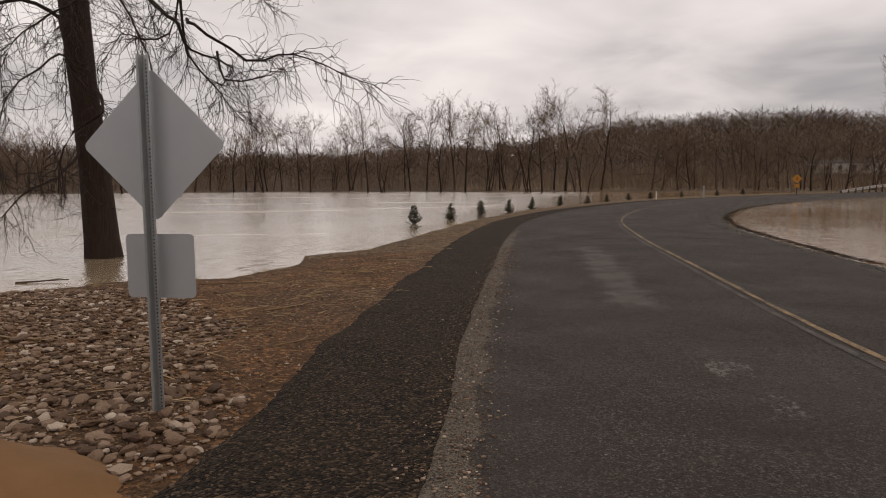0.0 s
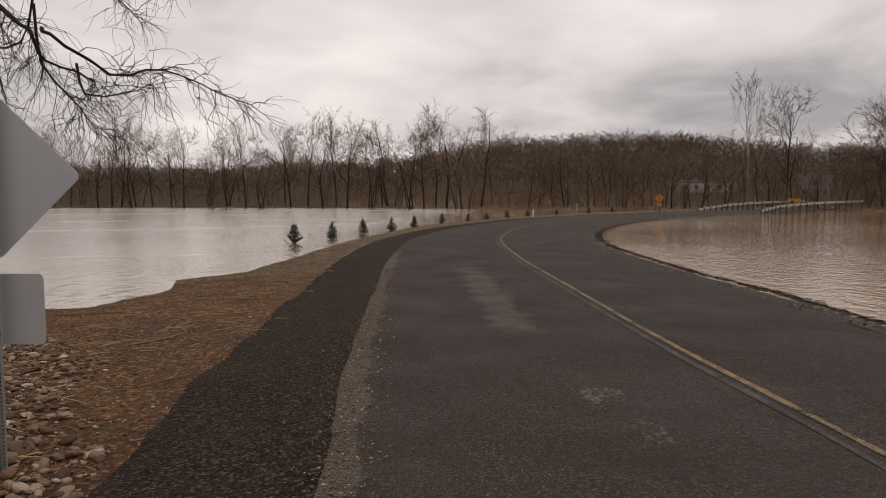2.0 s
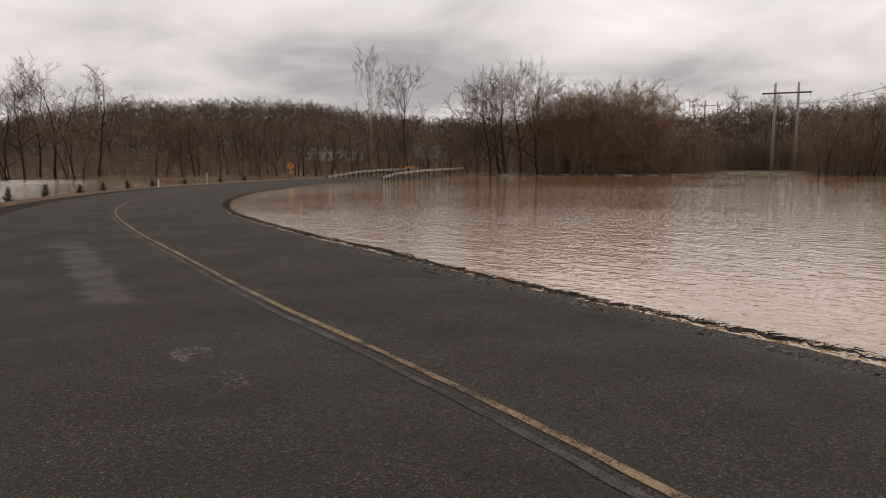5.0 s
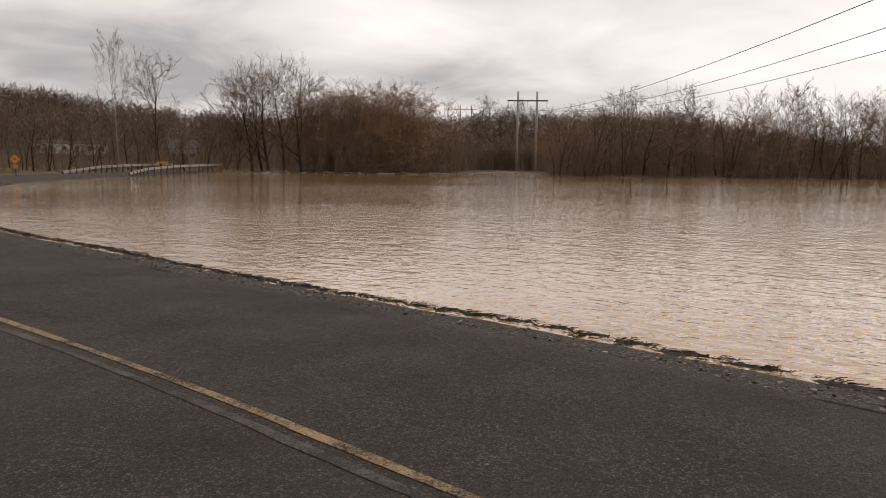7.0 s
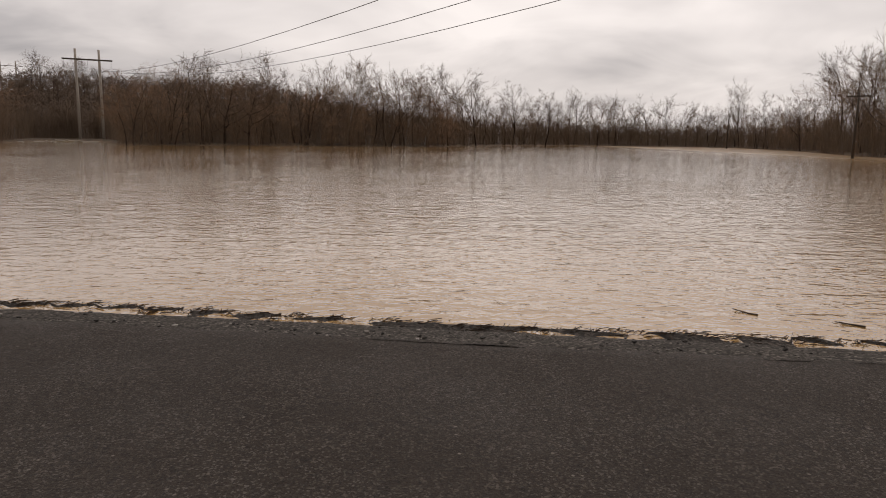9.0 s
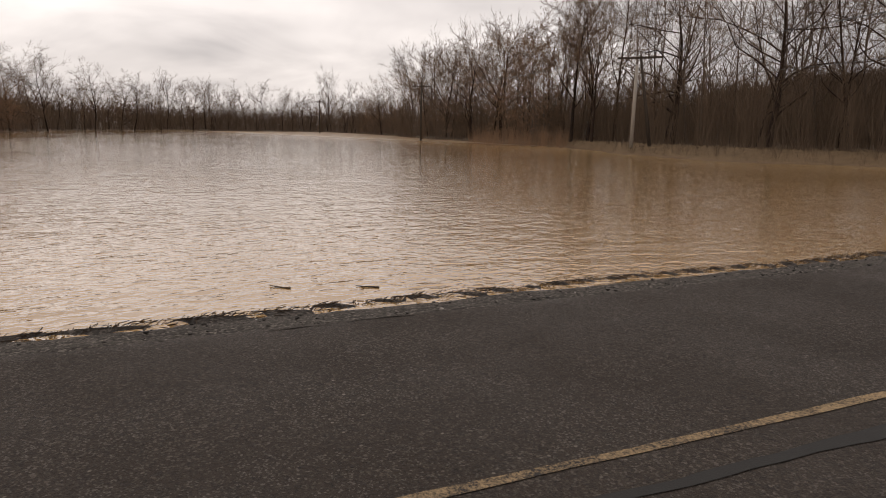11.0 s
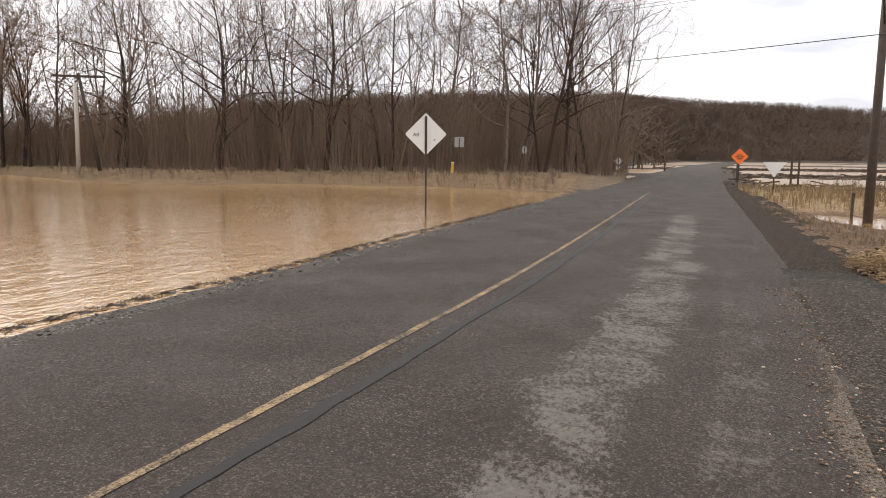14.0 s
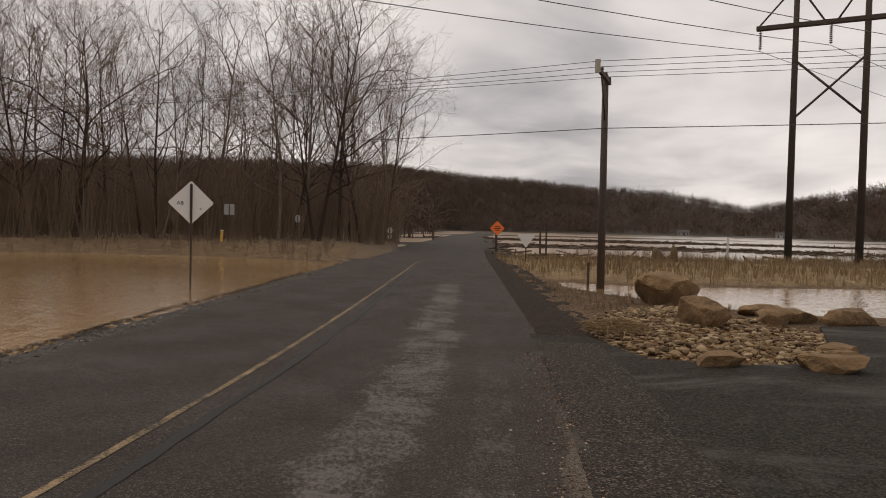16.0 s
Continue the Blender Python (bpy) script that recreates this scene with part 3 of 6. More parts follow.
# ---- ground, water, road ----
def build_ground():
    radii = [0.35]
    while radii[-1] < 4200:
        radii.append(radii[-1] * (1.030 if radii[-1] < 60 else 1.045))
    radii = np.array(radii)
    na = 600
    ang = np.arange(na) * 2 * math.pi / na
    R, A = np.meshgrid(radii, ang, indexing="ij")
    x, y = (EYE_X + R * np.sin(A)).ravel(), (EYE_Y + R * np.cos(A)).ravel()
    z, w = terrain(x, y)
    n = len(radii)
    i, j = np.meshgrid(np.arange(n - 1), np.arange(na), indexing="ij")
    i, j = i.ravel(), j.ravel()
    k = (j + 1) % na
    quads = np.stack([i * na + j, (i + 1) * na + j, (i + 1) * na + k, i * na + k], 1)[:, ::-1]
    me = mesh_np("ground", np.stack([x, y, z], 1), quads, GROUND, True)
    # covers: mud, pebbly earth, dead grass, leaf litter
    col = np.tile(np.array([0.115, 0.070, 0.038]), (len(x), 1))
    def lay(mask, tone):
        nonlocal col
        m = np.clip(mask, 0, 1)[:, None]
        col = col * (1 - m) + np.array(tone) * m
    lay(smooth((w["sd"] - 0.1) / 0.6) * (y > 0), (0.135, 0.069, 0.030))
    lay(smooth((ripple(x, y, 0.9, 2.0) - 0.1) / 0.5) * (w["sd"] > 0) * (y > 0) * 0.6, (0.100, 0.060, 0.034))
    lay((w["sd"] > 0) * (y > 16) * 0.7, (0.130, 0.095, 0.058))
    lay((w["off"] > 3.0) * (w["side"] < 3) * (w["side"] > -0.2), (0.048, 0.040, 0.034))
    lay(smooth(w["ms"] / 1.5), (0.24, 0.165, 0.085))
    lay((w["r"] > w["rs"]) * (w["field"] < 0.05), (0.125, 0.088, 0.055))
    lay((w["r"] > w["rs"]) * w["bankish"] * (w["r"] < w["rs"] + 16) * (w["r"] < 120), (0.150, 0.098, 0.052))
    lay((w["field"] > 0.05) * (w["r"] > 46), (0.050, 0.040, 0.031))
    lay((w["r"] > w["rs"] + 14) * (w["r"] < w["foot"] + 12) * (w["field"] < 0.05) * (w["az"] < 48) * (w["az"] > 3), (0.16, 0.112, 0.066))
    lay((w["r"] > w["rs"] + 3) * (w["field"] < 0.05) * (((w["az"] < 3) & (w["az"] > -60)) | ((w["az"] > 48) & (w["az"] < 128))) * 0.85, (0.062, 0.043, 0.029))
    lay(smooth((w["r"] - w["foot"] - 10) / 30), (0.062, 0.043, 0.030))
    lay((w["field"] > 0.05) * smooth((w["r"] - w["foot"]) / 30), (0.050, 0.035, 0.025))
    lay((w["r"] > w["rs"] + 14) * (w["r"] < w["foot"] + 34) * (w["az"] < 42) * (w["az"] > 5) * 0.9, (0.17, 0.118, 0.070))
    attr = me.color_attributes.new("cover", "FLOAT_COLOR", "POINT")
    attr.data.foreach_set("color", np.hstack([col, np.ones((len(col), 1))]).astype(np.float32).ravel())
    tagged(new("ground", me), "brown muddy flood plain rising to leaf-littered hills", "ground", kind="structure")


build_ground()


def build_water():
    rings, na = [0.0, 3, 10, 30, 80, 200, 600, 1800, 4000], 96
    v, f = [(EYE_X, EYE_Y, WATER)], []
    for r in rings[1:]:
        v += [(EYE_X + r * math.sin(2 * math.pi * k / na), EYE_Y + r * math.cos(2 * math.pi * k / na), WATER) for k in range(na)]
    for k in range(na):
        f.append((0, 1 + (k + 1) % na, 1 + k))
        for i in range(len(rings) - 2):
            a, b = 1 + i * na, 1 + (i + 1) * na
            f.append((a + k, a + (k + 1) % na, b + (k + 1) % na, b + k))
    me = mesh_of("water", v, f, WATER_MAT)
    bm = bmesh.new()
    bm.from_mesh(me)
    bmesh.ops.recalc_face_normals(bm, faces=bm.faces[:])
    if bm.faces[0].normal.z < 0:
        bmesh.ops.reverse_faces(bm, faces=bm.faces[:])
    bm.to_mesh(me)
    bm.free()
    tagged(new("water", me), "rippled muddy brown flood water mirroring the sky", "water", kind="structure")


build_water()


def crown_z(o):
    """Height of the cambered road surface at an offset from its centre."""
    return 0.02 - 0.0035 * o * o


def ribbon(name, offsets, zs, lo, hi, mat, jag=(0, 0), rough=0.0):
    """A strip along the road between two stations, with ragged outer edges; a skirt closes its sides."""
    idx = [i for i in range(len(LINE)) if lo <= STATION[i] <= hi]
    fine = []
    for i in idx[:-1]:
        steps = 4 if abs(STATION[i]) < 30 else 1
        for s in range(steps):
            fine.append((i, s / steps))
    v, f, uv = [], [], []
    n = len(offsets)
    for i, u in fine:
        p = LINE[i] * (1 - u) + LINE[i + 1] * u
        nn = NORM[i] * (1 - u) + NORM[i + 1] * u
        st = STATION[i] * (1 - u) + STATION[i + 1] * u
        for k, o in enumerate(offsets):
            j = jag[0] if k == 0 else jag[1] if k == n - 1 else 0.0
            oo = o + j * float(ripple(np.array(st), np.array(0.3), 2.1, 0.5 + k) + 0.6 * ripple(np.array(st), np.array(1.1), 7.0, k))
            v.append((p[0] + nn[0] * oo, p[1] + nn[1] * oo, zs[k] + rough * float(ripple(np.array(st), np.array(oo), 3.0, k))))
            uv.append((oo, st, 0.0))
    for a in range(len(fine) - 1):
        for k in range(n - 1):
            q = a * n + k
            f.append((q, q + 1, q + n + 1, q + n))
    me = mesh_of(name, v, f, mat, True)
    at = me.attributes.new("lane", "FLOAT_VECTOR", "POINT")
    at.data.foreach_set("vector", [c for t in uv for c in t])
    return me


half = [-3.50, -3.25, -3.0, -2.4, -1.8, -1.2, -0.6, 0.0, 0.6, 1.2, 1.8, 2.4, 2.65, 2.86]
road_z = [crown_z(o) for o in half]
road_me = ribbon("road", [-3.56] + half + [2.92], [-0.06] + road_z + [-0.09], -420, 230, ASPHALT, (0.05, 0.05))
tagged(new("road", road_me), "worn dark grey two-lane asphalt road with silt stains", "road", kind="structure")
sh = ribbon("shoulder", [-4.98, -4.80, -4.5, -4.0, -3.65, -3.44], [-0.13, -0.058, -0.045, -0.042, -0.040, -0.040], -2, 120, SHOULDER, (0.12, 0.03), 0.006)
tagged(new("shoulder", sh), "dark loose gravel shoulder beside the asphalt", "shoulder", kind="structure")
sh2 = ribbon("shoulder", [-5.0, -4.6, -4.0, -3.65, -3.44], [-0.11, -0.062, -0.046, -0.042, -0.040], -60, -11.6, SHOULDER, (0.14, 0.03), 0.008)
tagged(new("shoulder", sh2), "dark gravel shoulder where the yard drive joins", "shoulder", kind="structure")
sh3 = ribbon("shoulder", [-4.44, -4.38, -4.0, -3.6, -3.45], [-0.028, -0.012, -0.010, -0.012, -0.024], -13.2, -1.0, JOIN_GRIT, (0.07, 0.03), 0.004)
tagged(new("shoulder", sh3), "loose dark grit spread between road and drive", "shoulder", kind="structure")
strip = ribbon("road_edge", [2.80, 2.87, 3.2, 3.55, 3.85, 4.15], [-0.010, -0.018, -0.070, -0.130, -0.195, -0.27], -34, 110, EDGE_GRAVEL, (0.03, 0.10), 0.014)
tagged(new("road_edge", strip), "wet gravel strip along the flooded road edge", "road edge", kind="structure")
paint = ribbon("line", [-0.036, 0.0, 0.036], [crown_z(0) + 0.005] * 3, -36.5, 200, YELLOW_LINE, (0.008, 0.008))
tagged(new("centre_line", paint), "single worn yellow centre line painted on asphalt", "road marking", kind="structure")
twin = ribbon("line", [-0.205, -0.18, -0.155], [crown_z(0.15) + 0.006] * 3, -36.5, -27, PALE_LINE, (0.008, 0.008))
tagged(new("second_line", twin), "short faded second line beside the centre line", "road marking", kind="structure")
pale = ribbon("line", [-0.185, -0.15, -0.115], [crown_z(0.15) + 0.004] * 3, -3.0, 40, PALE_LINE, (0.014, 0.010))
tagged(new("old_line", pale), "faded dusty trace of an old centre line", "road marking", kind="structure")
joint = ribbon("joint", [-0.385, -0.335, -0.285], [crown_z(0.3) + 0.005] * 3, -33, -1.5, CRACK, (0.03, 0.02))
tagged(new("paving_joint", joint), "dark cracked paving joint beside the centre line", "road joint", kind="structure")

DRIVEWAY = [(0.62, 1.5), (-0.1, -3.0), (-0.55, -5.8), (-1.15, -9.2), (-1.6, -11.6), (-2.0, -13.6), (-3.0, -13.2), (-3.3, -11.4), (-4.4, -11.0), (-5.95, -11.15),
            (-6.65, -12.5), (-7.95, -14.75), (-14, -15.5), (-24, -14), (-24, 2), (-12, 3.4), (-4.0, 2.6), (-1.2, 2.4)]


def build_driveway():
    bm = bmesh.new()
    face = bm.faces.new([bm.verts.new((x, y, -0.021)) for x, y in DRIVEWAY])
    if face.normal.z < 0 or face.calc_area() and sum(a[0] * b[1] - b[0] * a[1] for a, b in zip(DRIVEWAY, DRIVEWAY[1:] + DRIVEWAY[:1])) < 0:
        face.normal_flip()
    out = bmesh.ops.extrude_face_region(bm, geom=[face])
    for e in out["geom"]:
        if isinstance(e, bmesh.types.BMVert):
            e.co.z -= 0.12
    bmesh.ops.recalc_face_normals(bm, faces=bm.faces[:])
    bmesh.ops.triangulate(bm, faces=bm.faces[:])
    me = bpy.data.meshes.new("driveway")
    bm.to_mesh(me)
    bm.free()
    me.materials.append(DRIVE)
    tagged(new("driveway", me), "dark stained chip-sealed yard drive beside the road", "driveway", kind="structure")


build_driveway()


# ---- trees ----
def branch_path(rng, p, d, length, steps, wander, lift):
    pts = [p.copy()]
    d = d.normalized()
    for _ in range(steps):
        d = (d + Vector((rng.gauss(0, wander), rng.gauss(0, wander), rng.gauss(0, wander) + lift))).normalized()
        pts.append(pts[-1] + d * (length / steps))
    return pts


def on_path(pts, u):
    f = u * (len(pts) - 1)
    i = min(int(f), len(pts) - 2)
    return pts[i].lerp(pts[i + 1], f - i), (pts[i + 1] - pts[i]).normalized()


def sideways(rng, d, spread):
    """A direction that leaves d by the angle spread, anywhere round it."""
    a = d.orthogonal().normalized()
    b = d.cross(a)
    w = rng.uniform(0, 2 * math.pi)
    return (d * math.cos(spread) + (a * math.cos(w) + b * math.sin(w)) * math.sin(spread)).normalized()


def spike(v, f, p, d, length, radius):
    """A twig: a slender three-sided cone."""
    d = d.normalized()
    a = d.orthogonal().normalized() * radius
    b = d.cross(a)
    k = len(v)
    v += [p + a, p - a * 0.5 + b * 0.87, p - a * 0.5 - b * 0.87, p + d * length]
    f += [(k, k + 1, k + 3), (k + 1, k + 2, k + 3), (k + 2, k, k + 3)]


def make_tree(seed, tall, radius, stems=1, first=0.25, limbs=14, reach=0.34, spread=0.9, subs=6, twigs=5, wander=0.10, lift=0.10, thin=1.0, lean=0.04, fine=0.010, fall=0.55, sprays=2):
    """Meshes of a bare tree: the trunk with its limbs, and the crown of branches, twigs and sprays."""
    rng = random.Random(seed)
    v, f, cv, cf = [], [], [], []
    for s in range(stems):
        h = tall * (1 if s == 0 else rng.uniform(0.7, 0.97))
        base = Vector((0, 0, -0.9)) if stems == 1 else Vector((rng.uniform(-0.07, 0.07) * tall, rng.uniform(-0.07, 0.07) * tall, -0.9))
        d0 = Vector((rng.gauss(0, lean + 0.10 * (stems > 1)), rng.gauss(0, lean + 0.10 * (stems > 1)), 1))
        trunk = branch_path(rng, base, d0, h, 9, 0.075, 0.05)
        r0 = radius * (1 if stems == 1 else 0.65)
        tube(v, f, trunk, [max(0.02, r0 * (1.25 if i == 0 else 1 - 0.93 * i / 9)) for i in range(10)], 6)
        count = max(5, limbs // stems)
        for k in range(count):
            u = first + (0.99 - first) * (k + rng.random()) / count
            p, d = on_path(trunk, u)
            q = (u - first) / (1 - first)
            ln = tall * reach * (0.62 + 0.55 * math.sin(math.pi * min(1.0, 0.15 + 0.75 * q)) - 0.4 * fall * q) * rng.uniform(0.75, 1.2)
            lim = branch_path(rng, p, sideways(rng, d, spread * rng.uniform(0.65, 1.15)), ln, 6, wander * 1.25, lift)
            rr = max(0.022, r0 * (1 - u) * 0.45 + 0.010 * tall / 10) * thin
            tube(v, f, lim, [rr * (1 - 0.82 * i / 6) for i in range(7)], 4)
            for n in range(subs):
                t = 0.22 + 0.78 * (n + rng.random()) / subs
                a, e = on_path(lim, min(t, 1.0))
                l2 = ln * rng.uniform(0.34, 0.62) * (1.1 - 0.45 * t)
                sub = branch_path(rng, a, sideways(rng, e, rng.uniform(0.4, 0.95)), l2, 3, wander * 1.4, lift)
                tube(cv, cf, sub, [rr * 0.36, rr * 0.28, rr * 0.2, rr * 0.08], 3)
                for _ in range(twigs):
                    a2, e2 = on_path(sub, rng.uniform(0.15, 1.0))
                    l3 = l2 * rng.uniform(0.30, 0.65) + 0.15
                    d3 = (sideways(rng, e2, rng.uniform(0.35, 0.95)) + Vector((0, 0, lift))).normalized()
                    spike(cv, cf, a2, d3, l3, fine)
                    for _ in range(sprays):
                        a3 = a2 + d3 * l3 * rng.uniform(0.25, 0.85)
                        spike(cv, cf, a3, sideways(rng, d3, rng.uniform(0.4, 0.9)) + Vector((0, 0, 0.08)), l3 * rng.uniform(0.35, 0.6), fine * 0.75)
    return v, f, cv, cf


KINDS = {}


def tree_kind(key, bark, twig, **how):
    v, f, cv, cf = make_tree(**how)
    KINDS[key] = (mesh_of("trunk", v, f, bark, True), mesh_of("crown", cv, cf, twig))


TREE_COUNT = [0]


def plant(key, x, y, scale, label, group="", turn=None, sink=0.0, name="bare_tree", stretch=1.0):
    rng = random.Random(int(x * 131 + y * 977) + 5)
    m = Matrix.LocRotScale((x, y, height(x, y) - sink), Euler((0, 0, rng.uniform(0, 6.28) if turn is None else turn)), (scale * stretch, scale * stretch, scale))
    t = thing(name, m, label, "tree", group)
    part("trunk", KINDS[key][0], None, t)
    part("crown", KINDS[key][1], None, t)
    TREE_COUNT[0] += 1
    return t


# every kind is 10 m tall before it is scaled
for n in range(4):
    tree_kind("wood%d" % n, BARK_DARK if n % 2 else BARK_WET, TWIG, seed=10 + n, tall=8.8, radius=0.135, first=0.34, limbs=14, reach=0.38, spread=0.88, subs=6, twigs=5, wander=0.15, lift=0.07, fall=0.45, fine=0.013, thin=1.05)
for n in range(3):
    tree_kind("broad%d" % n, BARK_DARK, TWIG, seed=30 + n, tall=7.8, radius=0.17, first=0.20, limbs=15, reach=0.54, spread=1.05, subs=7, twigs=6, wander=0.17, lift=0.06, fall=0.35, fine=0.012)
for n in range(3):
    tree_kind("stems%d" % n, BARK_DARK, TWIG, seed=50 + n, tall=8.6, radius=0.15, stems=4, first=0.28, limbs=20, reach=0.36, spread=0.9, subs=5, twigs=5, wander=0.16, lift=0.07, fall=0.45, lean=0.12, fine=0.013, thin=1.0)
for n in range(2):
    tree_kind("red%d" % n, BARK, TWIG_RED, seed=70 + n, tall=8.0, radius=0.13, stems=3, first=0.06, limbs=27, reach=0.46, spread=1.1, subs=6, twigs=6, wander=0.18, lift=0.02, fine=0.011, fall=0.30, sprays=3)
for n in range(4):
    tree_kind("near%d" % n, BARK if n % 2 else BARK_DARK, TWIG, seed=110 + n, tall=9.4, radius=0.092, first=0.28, limbs=16, reach=0.40, spread=0.88, subs=6, twigs=6, wander=0.15, lift=0.065, fine=0.0040, thin=1.0, lean=0.06)
for n in range(2):
    tree_kind("spread%d" % n, BARK_DARK, TWIG, seed=130 + n, tall=8.2, radius=0.14, first=0.24, limbs=17, reach=0.52, spread=1.05, subs=7, twigs=6, wander=0.17, lift=0.05, fall=0.35, fine=0.0048, thin=1.0)
tree_kind("pale0", BARK_PALE, TWIG, seed=90, tall=10, radius=0.11, first=0.30, limbs=15, reach=0.34, spread=0.8, subs=6, twigs=6, wander=0.14, lift=0.08, fine=0.011)


def at_az(az, r):
    return EYE_X + r * math.sin(radians(az)), EYE_Y + r * math.cos(radians(az))


def belt(rng, lo, hi, near, far, count, kinds, tall, label, group, name="bare_tree"):
    """Trees along a stretch of shore, between two distances behind the waterline."""
    for k in range(count):
        az = lo + (hi - lo) * (k + rng.uniform(0.1, 0.9)) / count
        r = float(np.interp(az, SHORE_AZ, SHORE_R)) + rng.uniform(near, far)
        x, y = at_az(az, r)
        plant(rng.choice(kinds), x, y, rng.uniform(*tall) / 10, label, group, name=name)


rng = random.Random(4)
belt(rng, -37, 14.5, -3, 9, 46, ["wood0", "wood1", "wood2", "wood3", "stems0", "stems1"], (12.5, 17.0), "bare grey-brown tree standing at the flooded far bank", "trees across the river")
belt(rng, -37, 14.5, 4, 16, 14, ["stems2", "stems1", "broad1"], (7, 10), "bare many-stemmed tree in the flooded far bank", "trees across the river")
plant("broad0", -31.8, 136.5, 2.0, "tall lone bare tree above the far bank", name="bare_tree", stretch=0.62)
plant("broad1", 42.0, 150, 1.75, "leaning bare tree on the far bank", stretch=0.75)
belt(rng, 17.5, 27, 4, 18, 10, ["broad0", "broad1", "broad2"], (9.0, 11.5), "dark bare oak with wide crooked limbs behind the road", "trees behind the bend")
belt(rng, 24, 44, 2, 22, 24, ["wood0", "wood2", "stems0", "stems1", "broad2"], (7.5, 10.5), "bare tree standing behind the flooded bend", "trees behind the bend")
plant("pale0", 79, 112, 2.15, "tall pale bare tree standing above its neighbours", stretch=0.7)
plant("wood1", 80.5, 104, 1.95, "tall bare tree with forked top", stretch=1.0)
for az, r, s in ((44.4, 119, 1.75), (45.6, 121, 1.95), (46.8, 122, 1.9), (48.2, 120, 1.85), (43.2, 123, 1.55), (45.2, 123, 1.8)):
    plant("broad%d" % (int(az * 10) % 3), *at_az(az, r), s, "bare willow clump with many dark stems in water", "willows in the water", stretch=0.95)
belt(rng, 48.8, 57.8, 1, 14, 30, ["red0", "red1"], (15.0, 18.5), "dense reddish-brown bare thicket tree by the water", "thicket by the water")
belt(rng, 62.5, 67, 100, 150, 9, ["wood1", "wood3"], (12, 16), "bare tree on the knoll behind the power line", "trees on the knoll")
belt(rng, 68.4, 93, 0, 9, 34, ["wood0", "wood1", "stems0", "stems2", "broad1", "red1"], (11.0, 15.0), "bare brown tree lining the drowned field", "trees along the drowned field")
belt(rng, 83, 92, 6, 12, 6, ["pale0"], (12, 14.5), "pale bare tree over the brown brush", "trees along the drowned field")
belt(rng, 93, 121, 0, 14, 34, ["wood0", "wood2", "stems1", "broad2", "broad0", "broad1", "red0"], (10.0, 15.0), "far bare tree across the drowned field", "trees across the drowned field")
plant("broad2", *at_az(115.2, 226), 2.0, "lone rounded bare tree across the water", stretch=0.75)
belt(rng, 121, 137, 2, 26, 28, ["wood0", "wood1", "wood2", "red0", "broad0"], (13, 18), "bare tree at the edge of the wood", "trees of the wood")
plant("pale0", 66, -68.5, 2.1, "tall pale sycamore at the edge of the wood", stretch=0.8)
plant("pale0", 64.5, -69, 1.9, "tall pale sycamore at the edge of the wood", stretch=0.7, turn=2.0)
for k in range(49):
    az = 137.5 + 43.0 * (k + rng.uniform(0.1, 0.9)) / 49
    base = float(np.interp(az, [137, 142, 150, 165, 174, 181], [76, 66, 58, 57, 58, 62]))
    r = base + rng.choice([0, 2, 4, 7, 12, 18, 26]) + rng.uniform(0, 4)
    plant(rng.choice(["near0", "near1", "near2", "near3"]), *at_az(az, r), rng.uniform(1.5, 2.05) * (1.0 + 0.10 * (r > 70)),
          "tall bare forest tree behind the grassy bank", "trees of the wood", stretch=0.85)
for az, r, s in ((171.5, 58, 2.0), (173.2, 60, 2.15), (174.6, 57, 2.05), (176.4, 61, 2.1), (178.3, 63, 1.95), (179.6, 66, 1.8), (167.5, 62, 1.95)):
    plant("near%d" % (int(az) % 4), *at_az(az, r), s, "tall bare forest tree at the end of the wood", "trees of the wood")


for az, r, s in ((157.3, 59, 2.0), (149.5, 62, 2.05), (142.5, 70, 2.1)):
    plant("spread%d" % (int(az) % 2), *at_az(az, r), s, "dark wide-limbed bare oak at the edge of the wood", "trees of the wood")


def stuff_mesh(name, pieces, mat, label, category):
    """Many copies of small meshes joined into one object; pieces: (verts, tris, matrices)."""
    V, F, base = [], [], 0
    for verts, tris, mats in pieces:
        if not len(mats):
            continue
        v = np.hstack([verts, np.ones((len(verts), 1))])
        all_v = np.einsum("nij,vj->nvi", mats, v)[:, :, :3]
        V.append(all_v.reshape(-1, 3))
        F.append((tris[None] + (base + np.arange(len(mats)) * len(verts))[:, None, None]).reshape(-1, 3))
        base += len(mats) * len(verts)
    me = mesh_np(name, np.vstack(V), np.vstack(F), mat)
    return tagged(new(name, me), label, category, kind="stuff")


def poses(xs, ys, zs, turn, sx, sz, tilt=None):
    """Matrices from arrays: place, turn about z, width and height."""
    n = len(xs)
    m = np.zeros((n, 4, 4))
    c, s = np.cos(turn), np.sin(turn)
    m[:, 0, 0], m[:, 0, 1], m[:, 1, 0], m[:, 1, 1] = c * sx, -s * sx, s * sx, c * sx
    m[:, 2, 2], m[:, 3, 3] = sz, 1
    m[:, 0, 3], m[:, 1, 3], m[:, 2, 3] = xs, ys, zs
    if tilt is not None:
        m[:, 0, 2], m[:, 1, 2] = tilt[0] * sz, tilt[1] * sz
    return m


